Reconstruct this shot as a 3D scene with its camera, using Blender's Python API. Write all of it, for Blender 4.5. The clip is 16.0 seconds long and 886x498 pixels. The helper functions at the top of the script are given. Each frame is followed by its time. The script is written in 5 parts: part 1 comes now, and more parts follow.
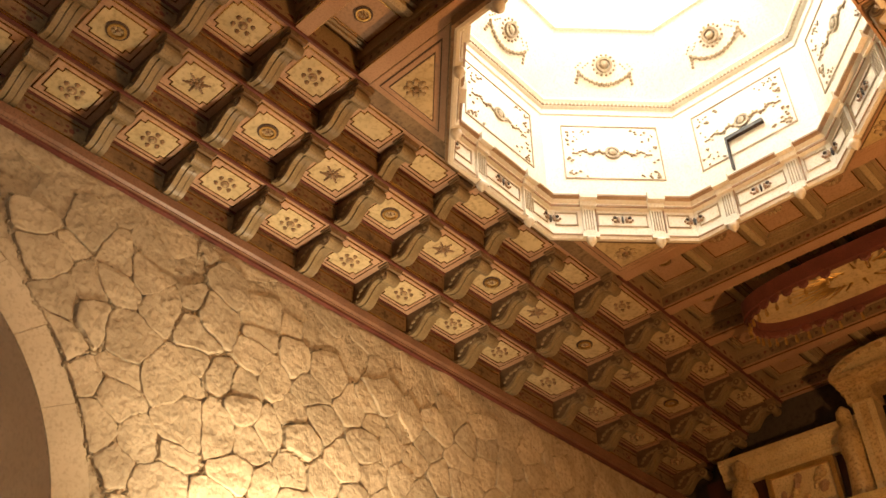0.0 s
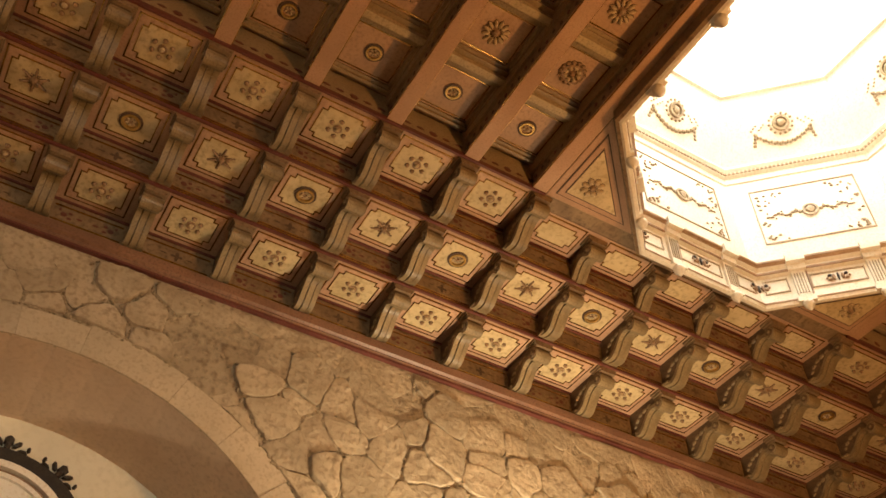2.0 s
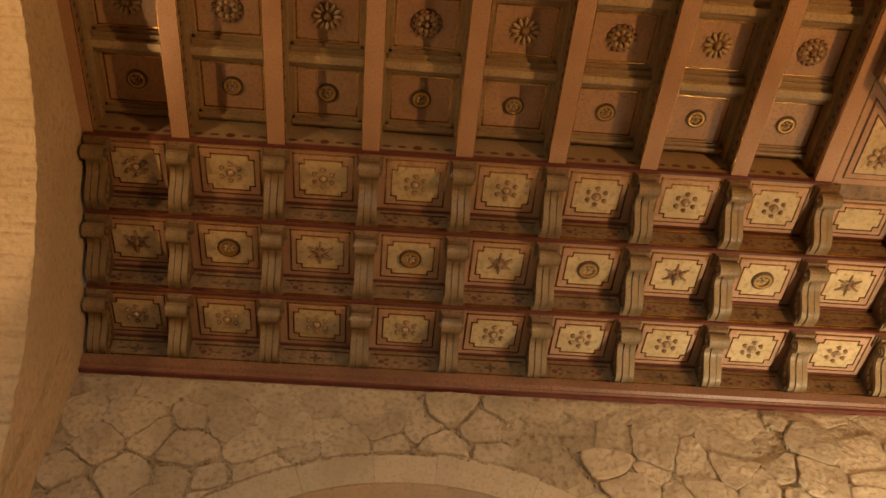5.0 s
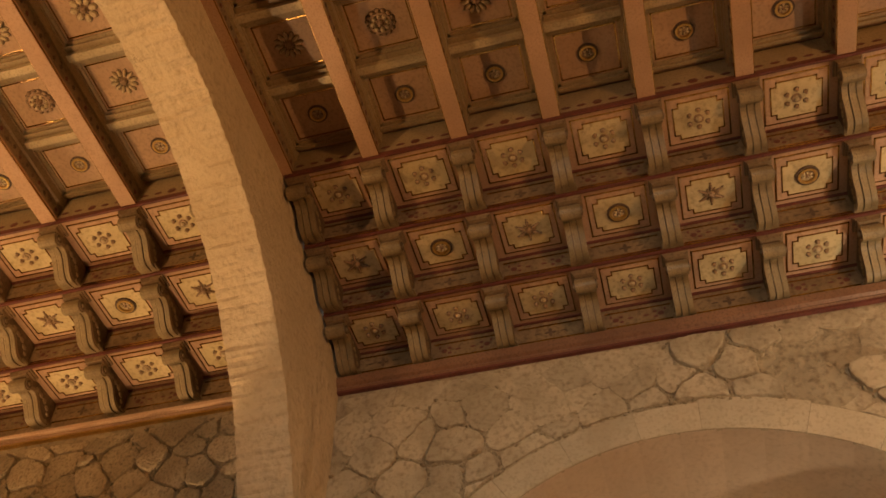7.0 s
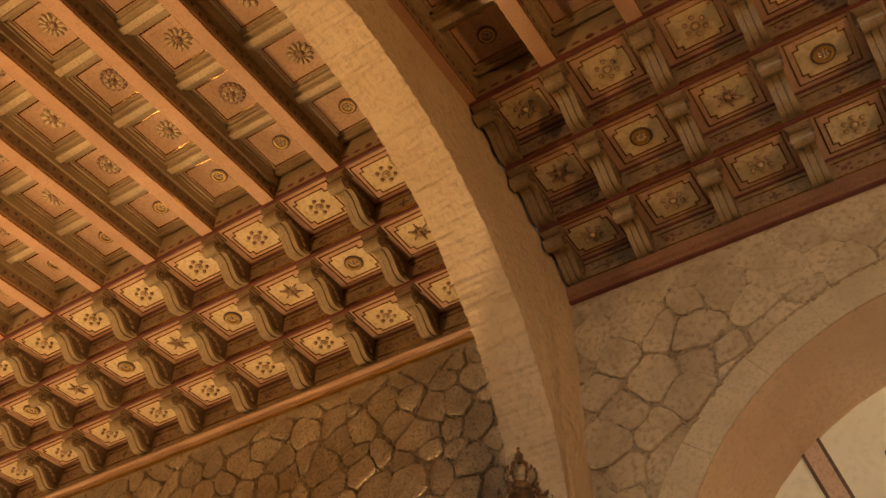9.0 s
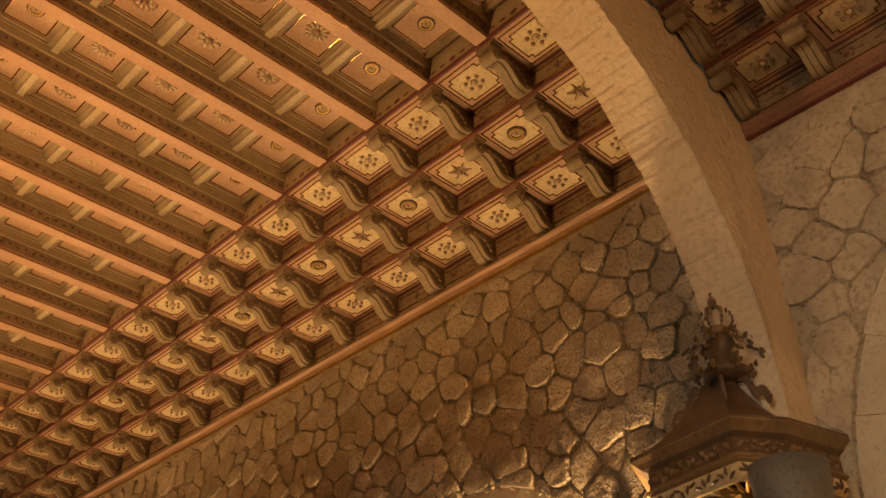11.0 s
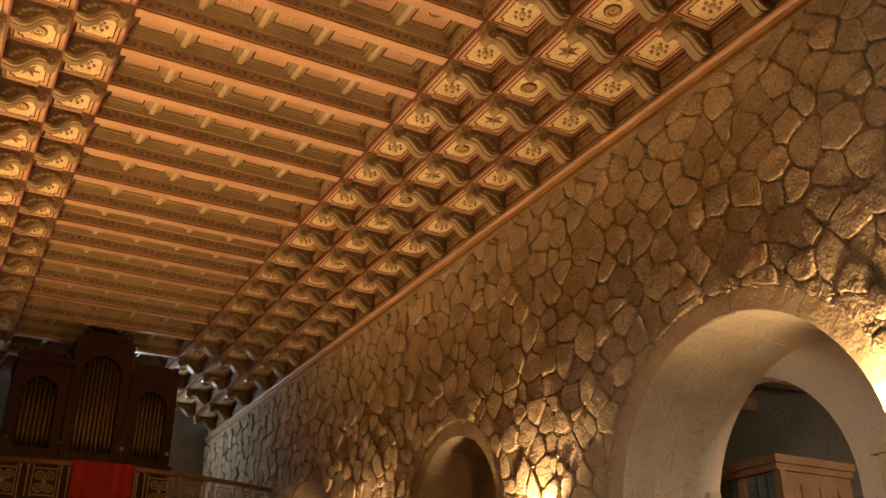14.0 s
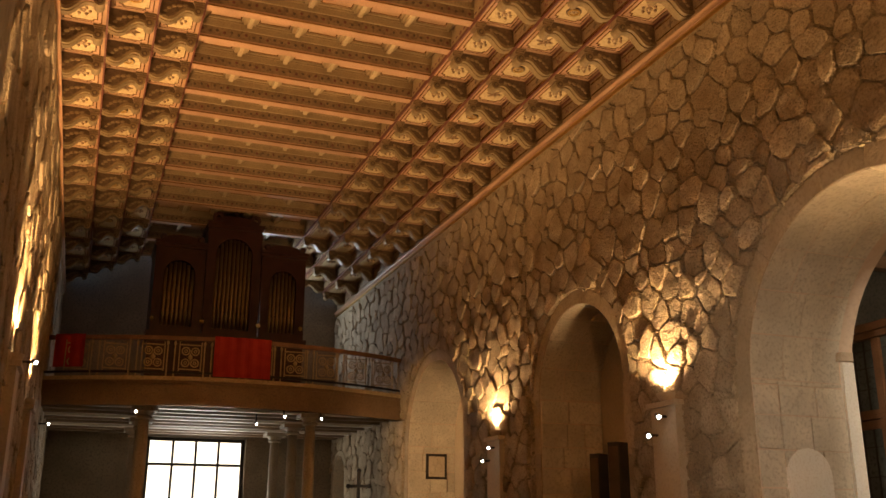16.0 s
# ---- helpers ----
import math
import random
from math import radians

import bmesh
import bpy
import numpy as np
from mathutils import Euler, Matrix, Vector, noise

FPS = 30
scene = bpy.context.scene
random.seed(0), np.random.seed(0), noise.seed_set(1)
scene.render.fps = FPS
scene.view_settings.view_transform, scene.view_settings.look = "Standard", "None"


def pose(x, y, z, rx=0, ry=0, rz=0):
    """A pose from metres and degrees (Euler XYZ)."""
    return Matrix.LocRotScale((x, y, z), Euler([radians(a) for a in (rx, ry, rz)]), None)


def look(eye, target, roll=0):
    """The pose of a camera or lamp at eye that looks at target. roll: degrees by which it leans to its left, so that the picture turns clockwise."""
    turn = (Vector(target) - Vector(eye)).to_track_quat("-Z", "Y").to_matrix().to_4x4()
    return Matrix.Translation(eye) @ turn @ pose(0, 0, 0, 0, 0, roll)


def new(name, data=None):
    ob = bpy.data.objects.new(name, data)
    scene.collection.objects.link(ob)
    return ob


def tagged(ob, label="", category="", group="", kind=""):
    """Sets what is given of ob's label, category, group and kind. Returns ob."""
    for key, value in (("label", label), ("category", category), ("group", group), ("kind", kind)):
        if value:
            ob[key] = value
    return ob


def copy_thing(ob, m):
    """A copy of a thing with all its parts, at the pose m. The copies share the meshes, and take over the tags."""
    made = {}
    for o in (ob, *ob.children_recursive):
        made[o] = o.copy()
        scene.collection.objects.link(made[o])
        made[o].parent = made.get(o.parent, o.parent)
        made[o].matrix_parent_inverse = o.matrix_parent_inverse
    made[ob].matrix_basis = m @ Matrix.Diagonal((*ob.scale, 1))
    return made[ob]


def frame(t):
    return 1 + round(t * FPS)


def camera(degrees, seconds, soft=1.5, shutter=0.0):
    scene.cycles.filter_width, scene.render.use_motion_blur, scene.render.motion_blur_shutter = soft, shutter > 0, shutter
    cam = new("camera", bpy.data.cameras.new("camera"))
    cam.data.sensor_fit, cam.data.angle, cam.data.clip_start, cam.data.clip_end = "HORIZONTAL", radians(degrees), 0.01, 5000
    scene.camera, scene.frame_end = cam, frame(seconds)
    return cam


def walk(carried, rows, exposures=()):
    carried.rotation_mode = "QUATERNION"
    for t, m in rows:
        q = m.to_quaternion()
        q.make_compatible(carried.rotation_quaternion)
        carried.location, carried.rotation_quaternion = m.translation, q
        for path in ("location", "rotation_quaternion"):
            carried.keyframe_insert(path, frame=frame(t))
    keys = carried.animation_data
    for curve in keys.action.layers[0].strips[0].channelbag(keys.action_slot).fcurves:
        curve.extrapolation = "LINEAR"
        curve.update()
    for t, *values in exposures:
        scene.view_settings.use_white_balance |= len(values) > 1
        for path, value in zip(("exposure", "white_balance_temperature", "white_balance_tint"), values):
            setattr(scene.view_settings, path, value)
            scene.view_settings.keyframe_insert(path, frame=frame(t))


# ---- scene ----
cam = camera(50.44, 16.0, soft=1.6)
EYE = (0.0, 0.0, 1.6)
TURNS = [
    (0.0, 129.01, -0.08, 43.14),
    (0.5, 131.00, -0.01, 46.83),
    (1.0, 132.74, 0.01, 50.85),
    (1.5, 134.26, -0.10, 54.92),
    (2.0, 135.76, -0.03, 59.37),
    (2.5, 137.16, 0.05, 63.91),
    (3.0, 138.51, 0.20, 68.55),
    (5.5, 140.25, 0.01, 89.86),
    (6.0, 139.99, -0.01, 94.83),
    (6.5, 139.49, -0.02, 99.80),
    (7.0, 138.70, -0.04, 104.72),
    (7.5, 137.63, -0.02, 109.65),
    (8.0, 136.37, 0.00, 114.36),
    (8.5, 134.97, -0.00, 118.82),
    (9.0, 133.38, -0.07, 122.91),
    (11.5, 123.50, 0.03, 139.23),
    (12.0, 121.75, 0.04, 142.05),
    (12.5, 120.06, 0.03, 144.71),
    (13.0, 118.29, 0.04, 147.21),
    (13.5, 116.44, 0.01, 149.50),
    (14.0, 114.51, -0.02, 151.64),
    (14.5, 112.58, -0.01, 153.73),
    (15.0, 110.65, -0.01, 155.73),
    (15.5, 108.69, -0.01, 157.58),
    (16.0, 106.73, -0.06, 159.21),
]
walk(cam, [(t, pose(*EYE, rx, ry, rz)) for t, rx, ry, rz in TURNS])

# ---- light ----
world = bpy.data.worlds.new("sky")
scene.world = world
world.use_nodes = True
wn = world.node_tree.nodes
sky = wn.new("ShaderNodeTexSky")
sky.sky_type, sky.sun_disc = "NISHITA", False
sky.sun_elevation, sky.sun_rotation = radians(50), radians(200)
world.node_tree.links.new(sky.outputs[0], wn["Background"].inputs[0])
wn["Background"].inputs[1].default_value = 0.12
scene.view_settings.exposure = 0.0


def lamp(kind, name, power, color, m, **extra):
    data = bpy.data.lights.new(name, kind)
    data.energy, data.color = power, color
    if kind == "SPOT":
        data.spot_size, data.spot_blend = radians(extra.get("cone", 120)), extra.get("blend", 0.6)
    if kind == "AREA":
        data.shape, data.size = "DISK", extra.get("size", 1.0)
        data.spread = radians(extra.get("spread", 180))
    else:
        data.shadow_soft_size = extra.get("radius", 0.05)
    ob = new(name, data)
    ob.matrix_world = m
    return ob


AMBER = (1.0, 0.56, 0.22)
UP_W = [(-4.31, 3.25), (-9.05, 3.10), (-13.78, 3.13)]     # uplights on the nave's west wall
UP_E = [(-5.6, 3.36), (-10.5, 3.34), (-14.2, 3.34)]       # and on its east wall
for y, z in UP_W:
    lamp("SPOT", "uplight_lamp", 320, (1.0, 0.60, 0.27), look((-6.05, y, z + 0.05), (-5.75, y, 7.5)), cone=150, blend=0.6, radius=0.04)
for y, z in UP_E:
    lamp("SPOT", "uplight_lamp", 920, AMBER, look((0.62, y, z + 0.05), (-0.75, y, 7.5)), cone=116, blend=0.7, radius=0.04)
# chancel uplights on the east and west piers
lamp("SPOT", "chancel_flood", 900, (1.0, 0.48, 0.155), look((0.55, 5.4, 3.5), (-3.6, 4.4, 6.8)), cone=166, blend=0.5, radius=0.04)
lamp("SPOT", "chancel_flood", 860, (1.0, 0.78, 0.50), look((-5.2, 4.6, 3.2), (-6.8, 4.6, 5.3)), cone=122, blend=0.9)
# unseen fill in an added east chapel, daylight-coloured, on tympanum and arch jamb
lamp("AREA", "chapel_fill", 42, (1.0, 0.88, 0.68), look((4.7, 0.3, 3.9), (-7.2, 0.3, 4.4)), size=2.2, spread=60)
lamp("AREA", "chapel_fill", 11, (1.0, 0.90, 0.74), look((4.6, 1.5, 3.6), (-6.8, -7.9, 2.4)), size=1.2, spread=26)
# small spot on the east wall, turned on a niche
lamp("SPOT", "spot_beam", 1700, (1.0, 0.62, 0.30), look((0.50, -12.0, 3.50), (-6.9, -17.9, 3.1)), cone=26, blend=0.7, radius=0.03)
# added fill lamp, unseen in the side room; daylight in the window under the loft
lamp("AREA", "annex_fill", 100, (1.0, 0.86, 0.66), look((-8.4, -3.35, 3.7), (-7.5, -7.8, 3.2)), size=1.0)
lamp("AREA", "window_daylight", 95, (1.0, 0.95, 0.84), look((-2.75, -24.4, 2.5), (-3.4, -10.0, 2.6)), size=2.2)
# daylight through the loft window, behind the organ
lamp("AREA", "loft_daylight", 90, (0.86, 0.93, 1.0), look((-3.6, -24.3, 7.0), (-4.6, -18.0, 7.6)), size=1.2)
# daylight in the lantern, from below its added glowing sheet
lamp("AREA", "lantern_daylight", 150, (1.0, 0.955, 0.86), look((-2.55, 5.68, 11.95), (-2.55, 5.68, 0)), size=2.3)


# ---- materials ----
def mat(name, c1, c2, rough=0.7, scale=3.0, fine=40.0, bump=0.15, metal=0.0, c3=None, contrast=0.5, dist=0.01, per=0.0, gloss=0.5, lump=0.0):
    m = bpy.data.materials.new(name)
    m.use_nodes = True
    nt = m.node_tree
    n, l = nt.nodes, nt.links
    bsdf = n["Principled BSDF"]
    tc = n.new("ShaderNodeTexCoord")
    big = n.new("ShaderNodeTexNoise")
    big.inputs["Scale"].default_value, big.inputs["Detail"].default_value = scale, 6
    small = n.new("ShaderNodeTexNoise")
    small.inputs["Scale"].default_value, small.inputs["Detail"].default_value = fine, 5
    l.new(tc.outputs["Object"], big.inputs["Vector"])
    l.new(tc.outputs["Object"], small.inputs["Vector"])
    ramp = n.new("ShaderNodeValToRGB")
    ramp.color_ramp.elements[0].position, ramp.color_ramp.elements[1].position = 0.5 - contrast / 2 * 0.6, 0.5 + contrast / 2 * 0.6
    ramp.color_ramp.elements[0].color, ramp.color_ramp.elements[1].color = (*c1, 1), (*c2, 1)
    l.new(big.outputs[0], ramp.inputs[0])
    mix = n.new("ShaderNodeMix")
    mix.data_type = "RGBA"
    r2 = n.new("ShaderNodeValToRGB")
    r2.color_ramp.elements[0].position, r2.color_ramp.elements[1].position = 0.48, 0.72
    l.new(small.outputs[0], r2.inputs[0])
    l.new(r2.outputs[0], mix.inputs[0])
    l.new(ramp.outputs[0], mix.inputs[6])
    k = c3 or tuple(v * 0.72 for v in c1)
    mix.inputs[7].default_value = (*k, 1)
    out = mix.outputs[2]
    if per:
        info = n.new("ShaderNodeObjectInfo")
        geo = n.new("ShaderNodeNewGeometry")
        add = n.new("ShaderNodeMath")
        add.operation = "ADD"
        l.new(info.outputs["Random"], add.inputs[0])
        l.new(geo.outputs["Random Per Island"], add.inputs[1])
        fr = n.new("ShaderNodeMath")
        fr.operation = "FRACT"
        l.new(add.outputs[0], fr.inputs[0])
        mp = n.new("ShaderNodeMapRange")
        mp.inputs[3].default_value, mp.inputs[4].default_value = 1 - per, 1 + per
        l.new(fr.outputs[0], mp.inputs[0])
        hs = n.new("ShaderNodeHueSaturation")
        l.new(mp.outputs[0], hs.inputs["Value"])
        l.new(out, hs.inputs["Color"])
        out = hs.outputs[0]
    l.new(out, bsdf.inputs["Base Color"])
    bsdf.inputs["Roughness"].default_value, bsdf.inputs["Metallic"].default_value = rough, metal
    bsdf.inputs["Specular IOR Level"].default_value = gloss
    if bump:
        bp = n.new("ShaderNodeBump")
        bp.inputs["Strength"].default_value, bp.inputs["Distance"].default_value = bump, dist
        l.new(small.outputs[0], bp.inputs["Height"])
        if lump:
            b0 = n.new("ShaderNodeBump")
            b0.inputs["Strength"].default_value, b0.inputs["Distance"].default_value = lump, 0.05
            mid = n.new("ShaderNodeTexNoise")
            mid.inputs["Scale"].default_value, mid.inputs["Detail"].default_value = 9.0, 8
            l.new(tc.outputs["Object"], mid.inputs["Vector"])
            l.new(mid.outputs[0], b0.inputs["Height"])
            l.new(b0.outputs[0], bp.inputs["Normal"])
        l.new(bp.outputs[0], bsdf.inputs["Normal"])
    return m


def glow(name, color, strength):
    m = bpy.data.materials.new(name)
    m.use_nodes = True
    b = m.node_tree.nodes["Principled BSDF"]
    b.inputs["Base Color"].default_value = (*color, 1)
    b.inputs["Emission Color"].default_value = (*color, 1)
    b.inputs["Emission Strength"].default_value = strength
    return m


PINK = mat("pink_paint", (0.42, 0.255, 0.155), (0.51, 0.32, 0.20), 0.5, 2.5, 60, 0.08, c3=(0.36, 0.205, 0.12))
CORNICE = mat("red_brown_cornice", (0.19, 0.095, 0.055), (0.27, 0.14, 0.08), 0.45, 2.5, 50, 0.1)
CREAM = mat("cream_paint", (0.54, 0.42, 0.225), (0.67, 0.54, 0.31), 0.45, 3.5, 24, 0.08, c3=(0.40, 0.295, 0.15))
BORDER = mat("rose_border_paint", (0.44, 0.265, 0.165), (0.55, 0.345, 0.22), 0.5, 4, 30, 0.1, c3=(0.36, 0.21, 0.125))
LINE = mat("dark_line_paint", (0.085, 0.05, 0.03), (0.14, 0.085, 0.05), 0.6, 6, 80, 0)
GOLD = mat("gilding", (0.58, 0.37, 0.12), (0.70, 0.48, 0.17), 0.42, 5, 90, 0.1, metal=0.9)
GILTLINE = mat("gilt_line", (0.40, 0.24, 0.07), (0.60, 0.40, 0.14), 0.26, 9, 60, 0.05, metal=1.0, c3=(0.16, 0.09, 0.03))
SAGE = mat("grey_green_paint", (0.29, 0.21, 0.115), (0.38, 0.285, 0.16), 0.5, 3, 50, 0.1, c3=(0.23, 0.16, 0.085))
DIVID = mat("pale_sage_paint", (0.44, 0.34, 0.20), (0.53, 0.42, 0.255), 0.5, 3, 50, 0.1)
RISER = mat("brown_stencilled_paint", (0.20, 0.13, 0.07), (0.29, 0.20, 0.11), 0.5, 5, 26, 0.1, c3=(0.12, 0.075, 0.04))
MAROON = mat("dark_red_paint", (0.12, 0.035, 0.025), (0.17, 0.05, 0.035), 0.5, 5, 60, 0.05)
SALMON = mat("salmon_panel_paint", (0.42, 0.265, 0.16), (0.51, 0.33, 0.205), 0.5, 3, 34, 0.1, c3=(0.33, 0.20, 0.12))
ROSE = mat("carved_cream_wood", (0.50, 0.38, 0.22), (0.60, 0.47, 0.29), 0.5, 8, 70, 0.1)
ROSED = mat("carved_brown_wood", (0.29, 0.18, 0.10), (0.40, 0.26, 0.15), 0.45, 8, 70, 0.1)
CONS = mat("console_olive_paint", (0.20, 0.142, 0.070), (0.32, 0.237, 0.124), 0.45, 6, 60, 0.12, c3=(0.16, 0.11, 0.055))
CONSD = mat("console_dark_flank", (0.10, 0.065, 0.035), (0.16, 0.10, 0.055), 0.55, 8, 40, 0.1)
RAGGED = mat("crumbled_mortar", (0.33, 0.26, 0.165), (0.47, 0.38, 0.25), 0.95, 5.0, 60, 0.8, dist=0.02, per=0.2, c3=(0.25, 0.19, 0.12), lump=0.6)
MORTAR = mat("lime_mortar", (0.33, 0.26, 0.17), (0.46, 0.375, 0.25), 0.9, 1.1, 16, 0.9, dist=0.04, c3=(0.20, 0.15, 0.092), lump=0.9)
STONE = mat("field_stone", (0.40, 0.32, 0.21), (0.54, 0.44, 0.30), 0.85, 2.6, 22, 0.7, dist=0.022, per=0.12, c3=(0.31, 0.24, 0.155), lump=0.6)
TUFF = mat("pitted_field_stone", (0.36, 0.28, 0.18), (0.52, 0.42, 0.285), 0.9, 3.2, 38, 1.0, dist=0.035, per=0.16, c3=(0.25, 0.19, 0.12), lump=0.8)
REVEAL = mat("pale_rose_plaster", (0.62, 0.48, 0.35), (0.72, 0.57, 0.42), 0.85, 1.4, 24, 0.2, c3=(0.58, 0.44, 0.31), lump=0.15)
PLASTER = mat("rough_plaster", (0.54, 0.43, 0.285), (0.64, 0.52, 0.36), 0.9, 1.3, 20, 0.75, dist=0.03, c3=(0.50, 0.39, 0.255), lump=0.5)
ASHLAR = mat("dressed_limestone", (0.52, 0.43, 0.31), (0.61, 0.52, 0.385), 0.8, 1.6, 30, 0.25, c3=(0.48, 0.39, 0.275), lump=0.12)
WHITEP = mat("white_paint", (0.80, 0.76, 0.66), (0.86, 0.82, 0.73), 0.5, 2, 40, 0.05, c3=(0.70, 0.64, 0.52))
WOOD = mat("brown_wood", (0.20, 0.10, 0.05), (0.30, 0.16, 0.08), 0.45, 3, 60, 0.1)
DWOOD = mat("dark_mahogany", (0.045, 0.015, 0.011), (0.075, 0.025, 0.016), 0.35, 4, 60, 0.06)
IRON = mat("dark_iron", (0.02, 0.015, 0.012), (0.04, 0.03, 0.022), 0.5, 8, 60, 0.1)
FLOOR = mat("worn_floor_boards", (0.16, 0.10, 0.06), (0.24, 0.15, 0.09), 0.4, 2, 30, 0.1)
# near-black base colour carries the deep shadow behind the altarpiece
SHADEWALL = mat("deep_shade_plaster", (0.05, 0.038, 0.026), (0.08, 0.06, 0.042), 0.9, 1.5, 20, 0.3)
# plaster for the dim walls, their shade put into a darker base colour
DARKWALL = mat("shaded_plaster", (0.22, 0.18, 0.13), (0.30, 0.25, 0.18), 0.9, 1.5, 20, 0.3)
TYMP = mat("cream_boarding", (0.72, 0.68, 0.53), (0.79, 0.75, 0.60), 0.55, 1.5, 18, 0.08, c3=(0.69, 0.65, 0.50))
REDCLOTH = mat("red_cloth", (0.42, 0.02, 0.015), (0.52, 0.035, 0.02), 0.8, 5, 120, 0.2)
PIPE = mat("tin_pipes", (0.42, 0.30, 0.16), (0.52, 0.38, 0.2), 0.35, 8, 60, 0.05, metal=0.8)


# ---- mesh building ----
class Build:
    def __init__(self):
        self.v, self.f, self.m, self.mats = [], [], [], []

    def slot(self, material):
        if material not in self.mats:
            self.mats.append(material)
        return self.mats.index(material)

    def add(self, verts, faces, material):
        o, k = len(self.v), self.slot(material)
        self.v += [tuple(p) for p in verts]
        for f in faces:
            self.f.append([i + o for i in f])
            self.m.append(k)

    def quad(self, a, b, c, d, material):
        self.add([a, b, c, d], [(0, 1, 2, 3)], material)

    def box(self, x0, x1, y0, y1, z0, z1, material):
        x0, x1, y0, y1, z0, z1 = min(x0, x1), max(x0, x1), min(y0, y1), max(y0, y1), min(z0, z1), max(z0, z1)
        self.add([(x, y, z) for x in (x0, x1) for y in (y0, y1) for z in (z0, z1)],
                 [(0, 1, 3, 2), (4, 6, 7, 5), (0, 4, 5, 1), (2, 3, 7, 6), (0, 2, 6, 4), (1, 5, 7, 3)], material)

    def prism(self, poly, place, a, b, material):
        """A polygon pushed from a to b; place(p, q, s) gives the point in space."""
        n = len(poly)
        self.add([place(p, q, s) for s in (a, b) for p, q in poly],
                 [tuple(range(n))[::-1], tuple(range(n, 2 * n))] + [(i, (i + 1) % n, n + (i + 1) % n, n + i) for i in range(n)], material)

    def turned(self, profile, base, material, seg=16, squash=1.0):
        """Radii and heights turned round a vertical axis."""
        bx, by, bz = base
        n = len(profile)
        vs = [(bx + r * math.cos(math.tau * i / seg), by + squash * r * math.sin(math.tau * i / seg), bz + h) for r, h in profile for i in range(seg)]
        fs = [(j * seg + i, j * seg + (i + 1) % seg, (j + 1) * seg + (i + 1) % seg, (j + 1) * seg + i) for j in range(n - 1) for i in range(seg)]
        fs += [tuple(range(seg))[::-1], tuple(range((n - 1) * seg, n * seg))]
        self.add(vs, fs, material)

    def lump(self, c, ax, ay, az, material, seg=6):
        """A low half-dome: centre, two half-axes in its plane and the height vector."""
        c, ax, ay, az = Vector(c), Vector(ax), Vector(ay), Vector(az)
        ring = [c + ax * math.cos(math.tau * i / seg) + ay * math.sin(math.tau * i / seg) for i in range(seg)]
        mid = [c + (p - c) * 0.72 + az * 0.75 for p in ring]
        vs = ring + mid + [c + az]
        fs = [(i, (i + 1) % seg, seg + (i + 1) % seg, seg + i) for i in range(seg)] + [(seg + i, seg + (i + 1) % seg, 2 * seg) for i in range(seg)]
        self.add(vs, fs, material)

    def ring(self, c, ex, ey, ez, r0, r1, h, material, seg=16):
        """A flat raised ring round c."""
        c, ex, ey, ez = Vector(c), Vector(ex), Vector(ey), Vector(ez)
        vs = []
        for r, k in ((r0, 0), (r0, h), (r1, h), (r1, 0)):
            vs += [c + (ex * math.cos(math.tau * i / seg) + ey * math.sin(math.tau * i / seg)) * r + ez * k for i in range(seg)]
        fs = [(j * seg + i, j * seg + (i + 1) % seg, (j + 1) * seg + (i + 1) % seg, (j + 1) * seg + i) for j in range(3) for i in range(seg)]
        self.add(vs, fs, material)

    def mesh(self, name, smooth=False):
        me = bpy.data.meshes.new(name)
        me.from_pydata(self.v, [], self.f)
        for m in self.mats:
            me.materials.append(m)
        me.polygons.foreach_set("material_index", self.m)
        if smooth:
            me.polygons.foreach_set("use_smooth", [True] * len(self.f))
        me.update()
        bm = bmesh.new()
        bm.from_mesh(me)
        bmesh.ops.recalc_face_normals(bm, faces=bm.faces)
        bm.to_mesh(me)
        bm.free()
        return me


def thing(name, build, label, category, group="", kind="", smooth=False):
    ob = new(name, build.mesh(name, smooth) if build else None)
    return tagged(ob, label, category, group, kind)


def part(name, build, parent, label="", smooth=False):
    ob = new(name, build.mesh(name, smooth))
    ob.parent = parent
    return tagged(ob, label)


# ---- plan ----
XW, XE, XC = -6.2, 0.8, -2.7           # faces of the west and east walls, the axis
Y_ALTAR, Y_END = 11.62, -24.5          # end walls
ARCH0, ARCH1 = -3.07, -2.62            # the transverse arch
BEAMS = ZB = 8.2                             # beams' underside
DROP, U0, DU = 0.287, 1.737, 0.592           # cove steps
FOOT = 7.30                                  # foot of the cove, on the cornice
NAVE_RISE = 0.06                             # the nave's ceiling hangs a little higher


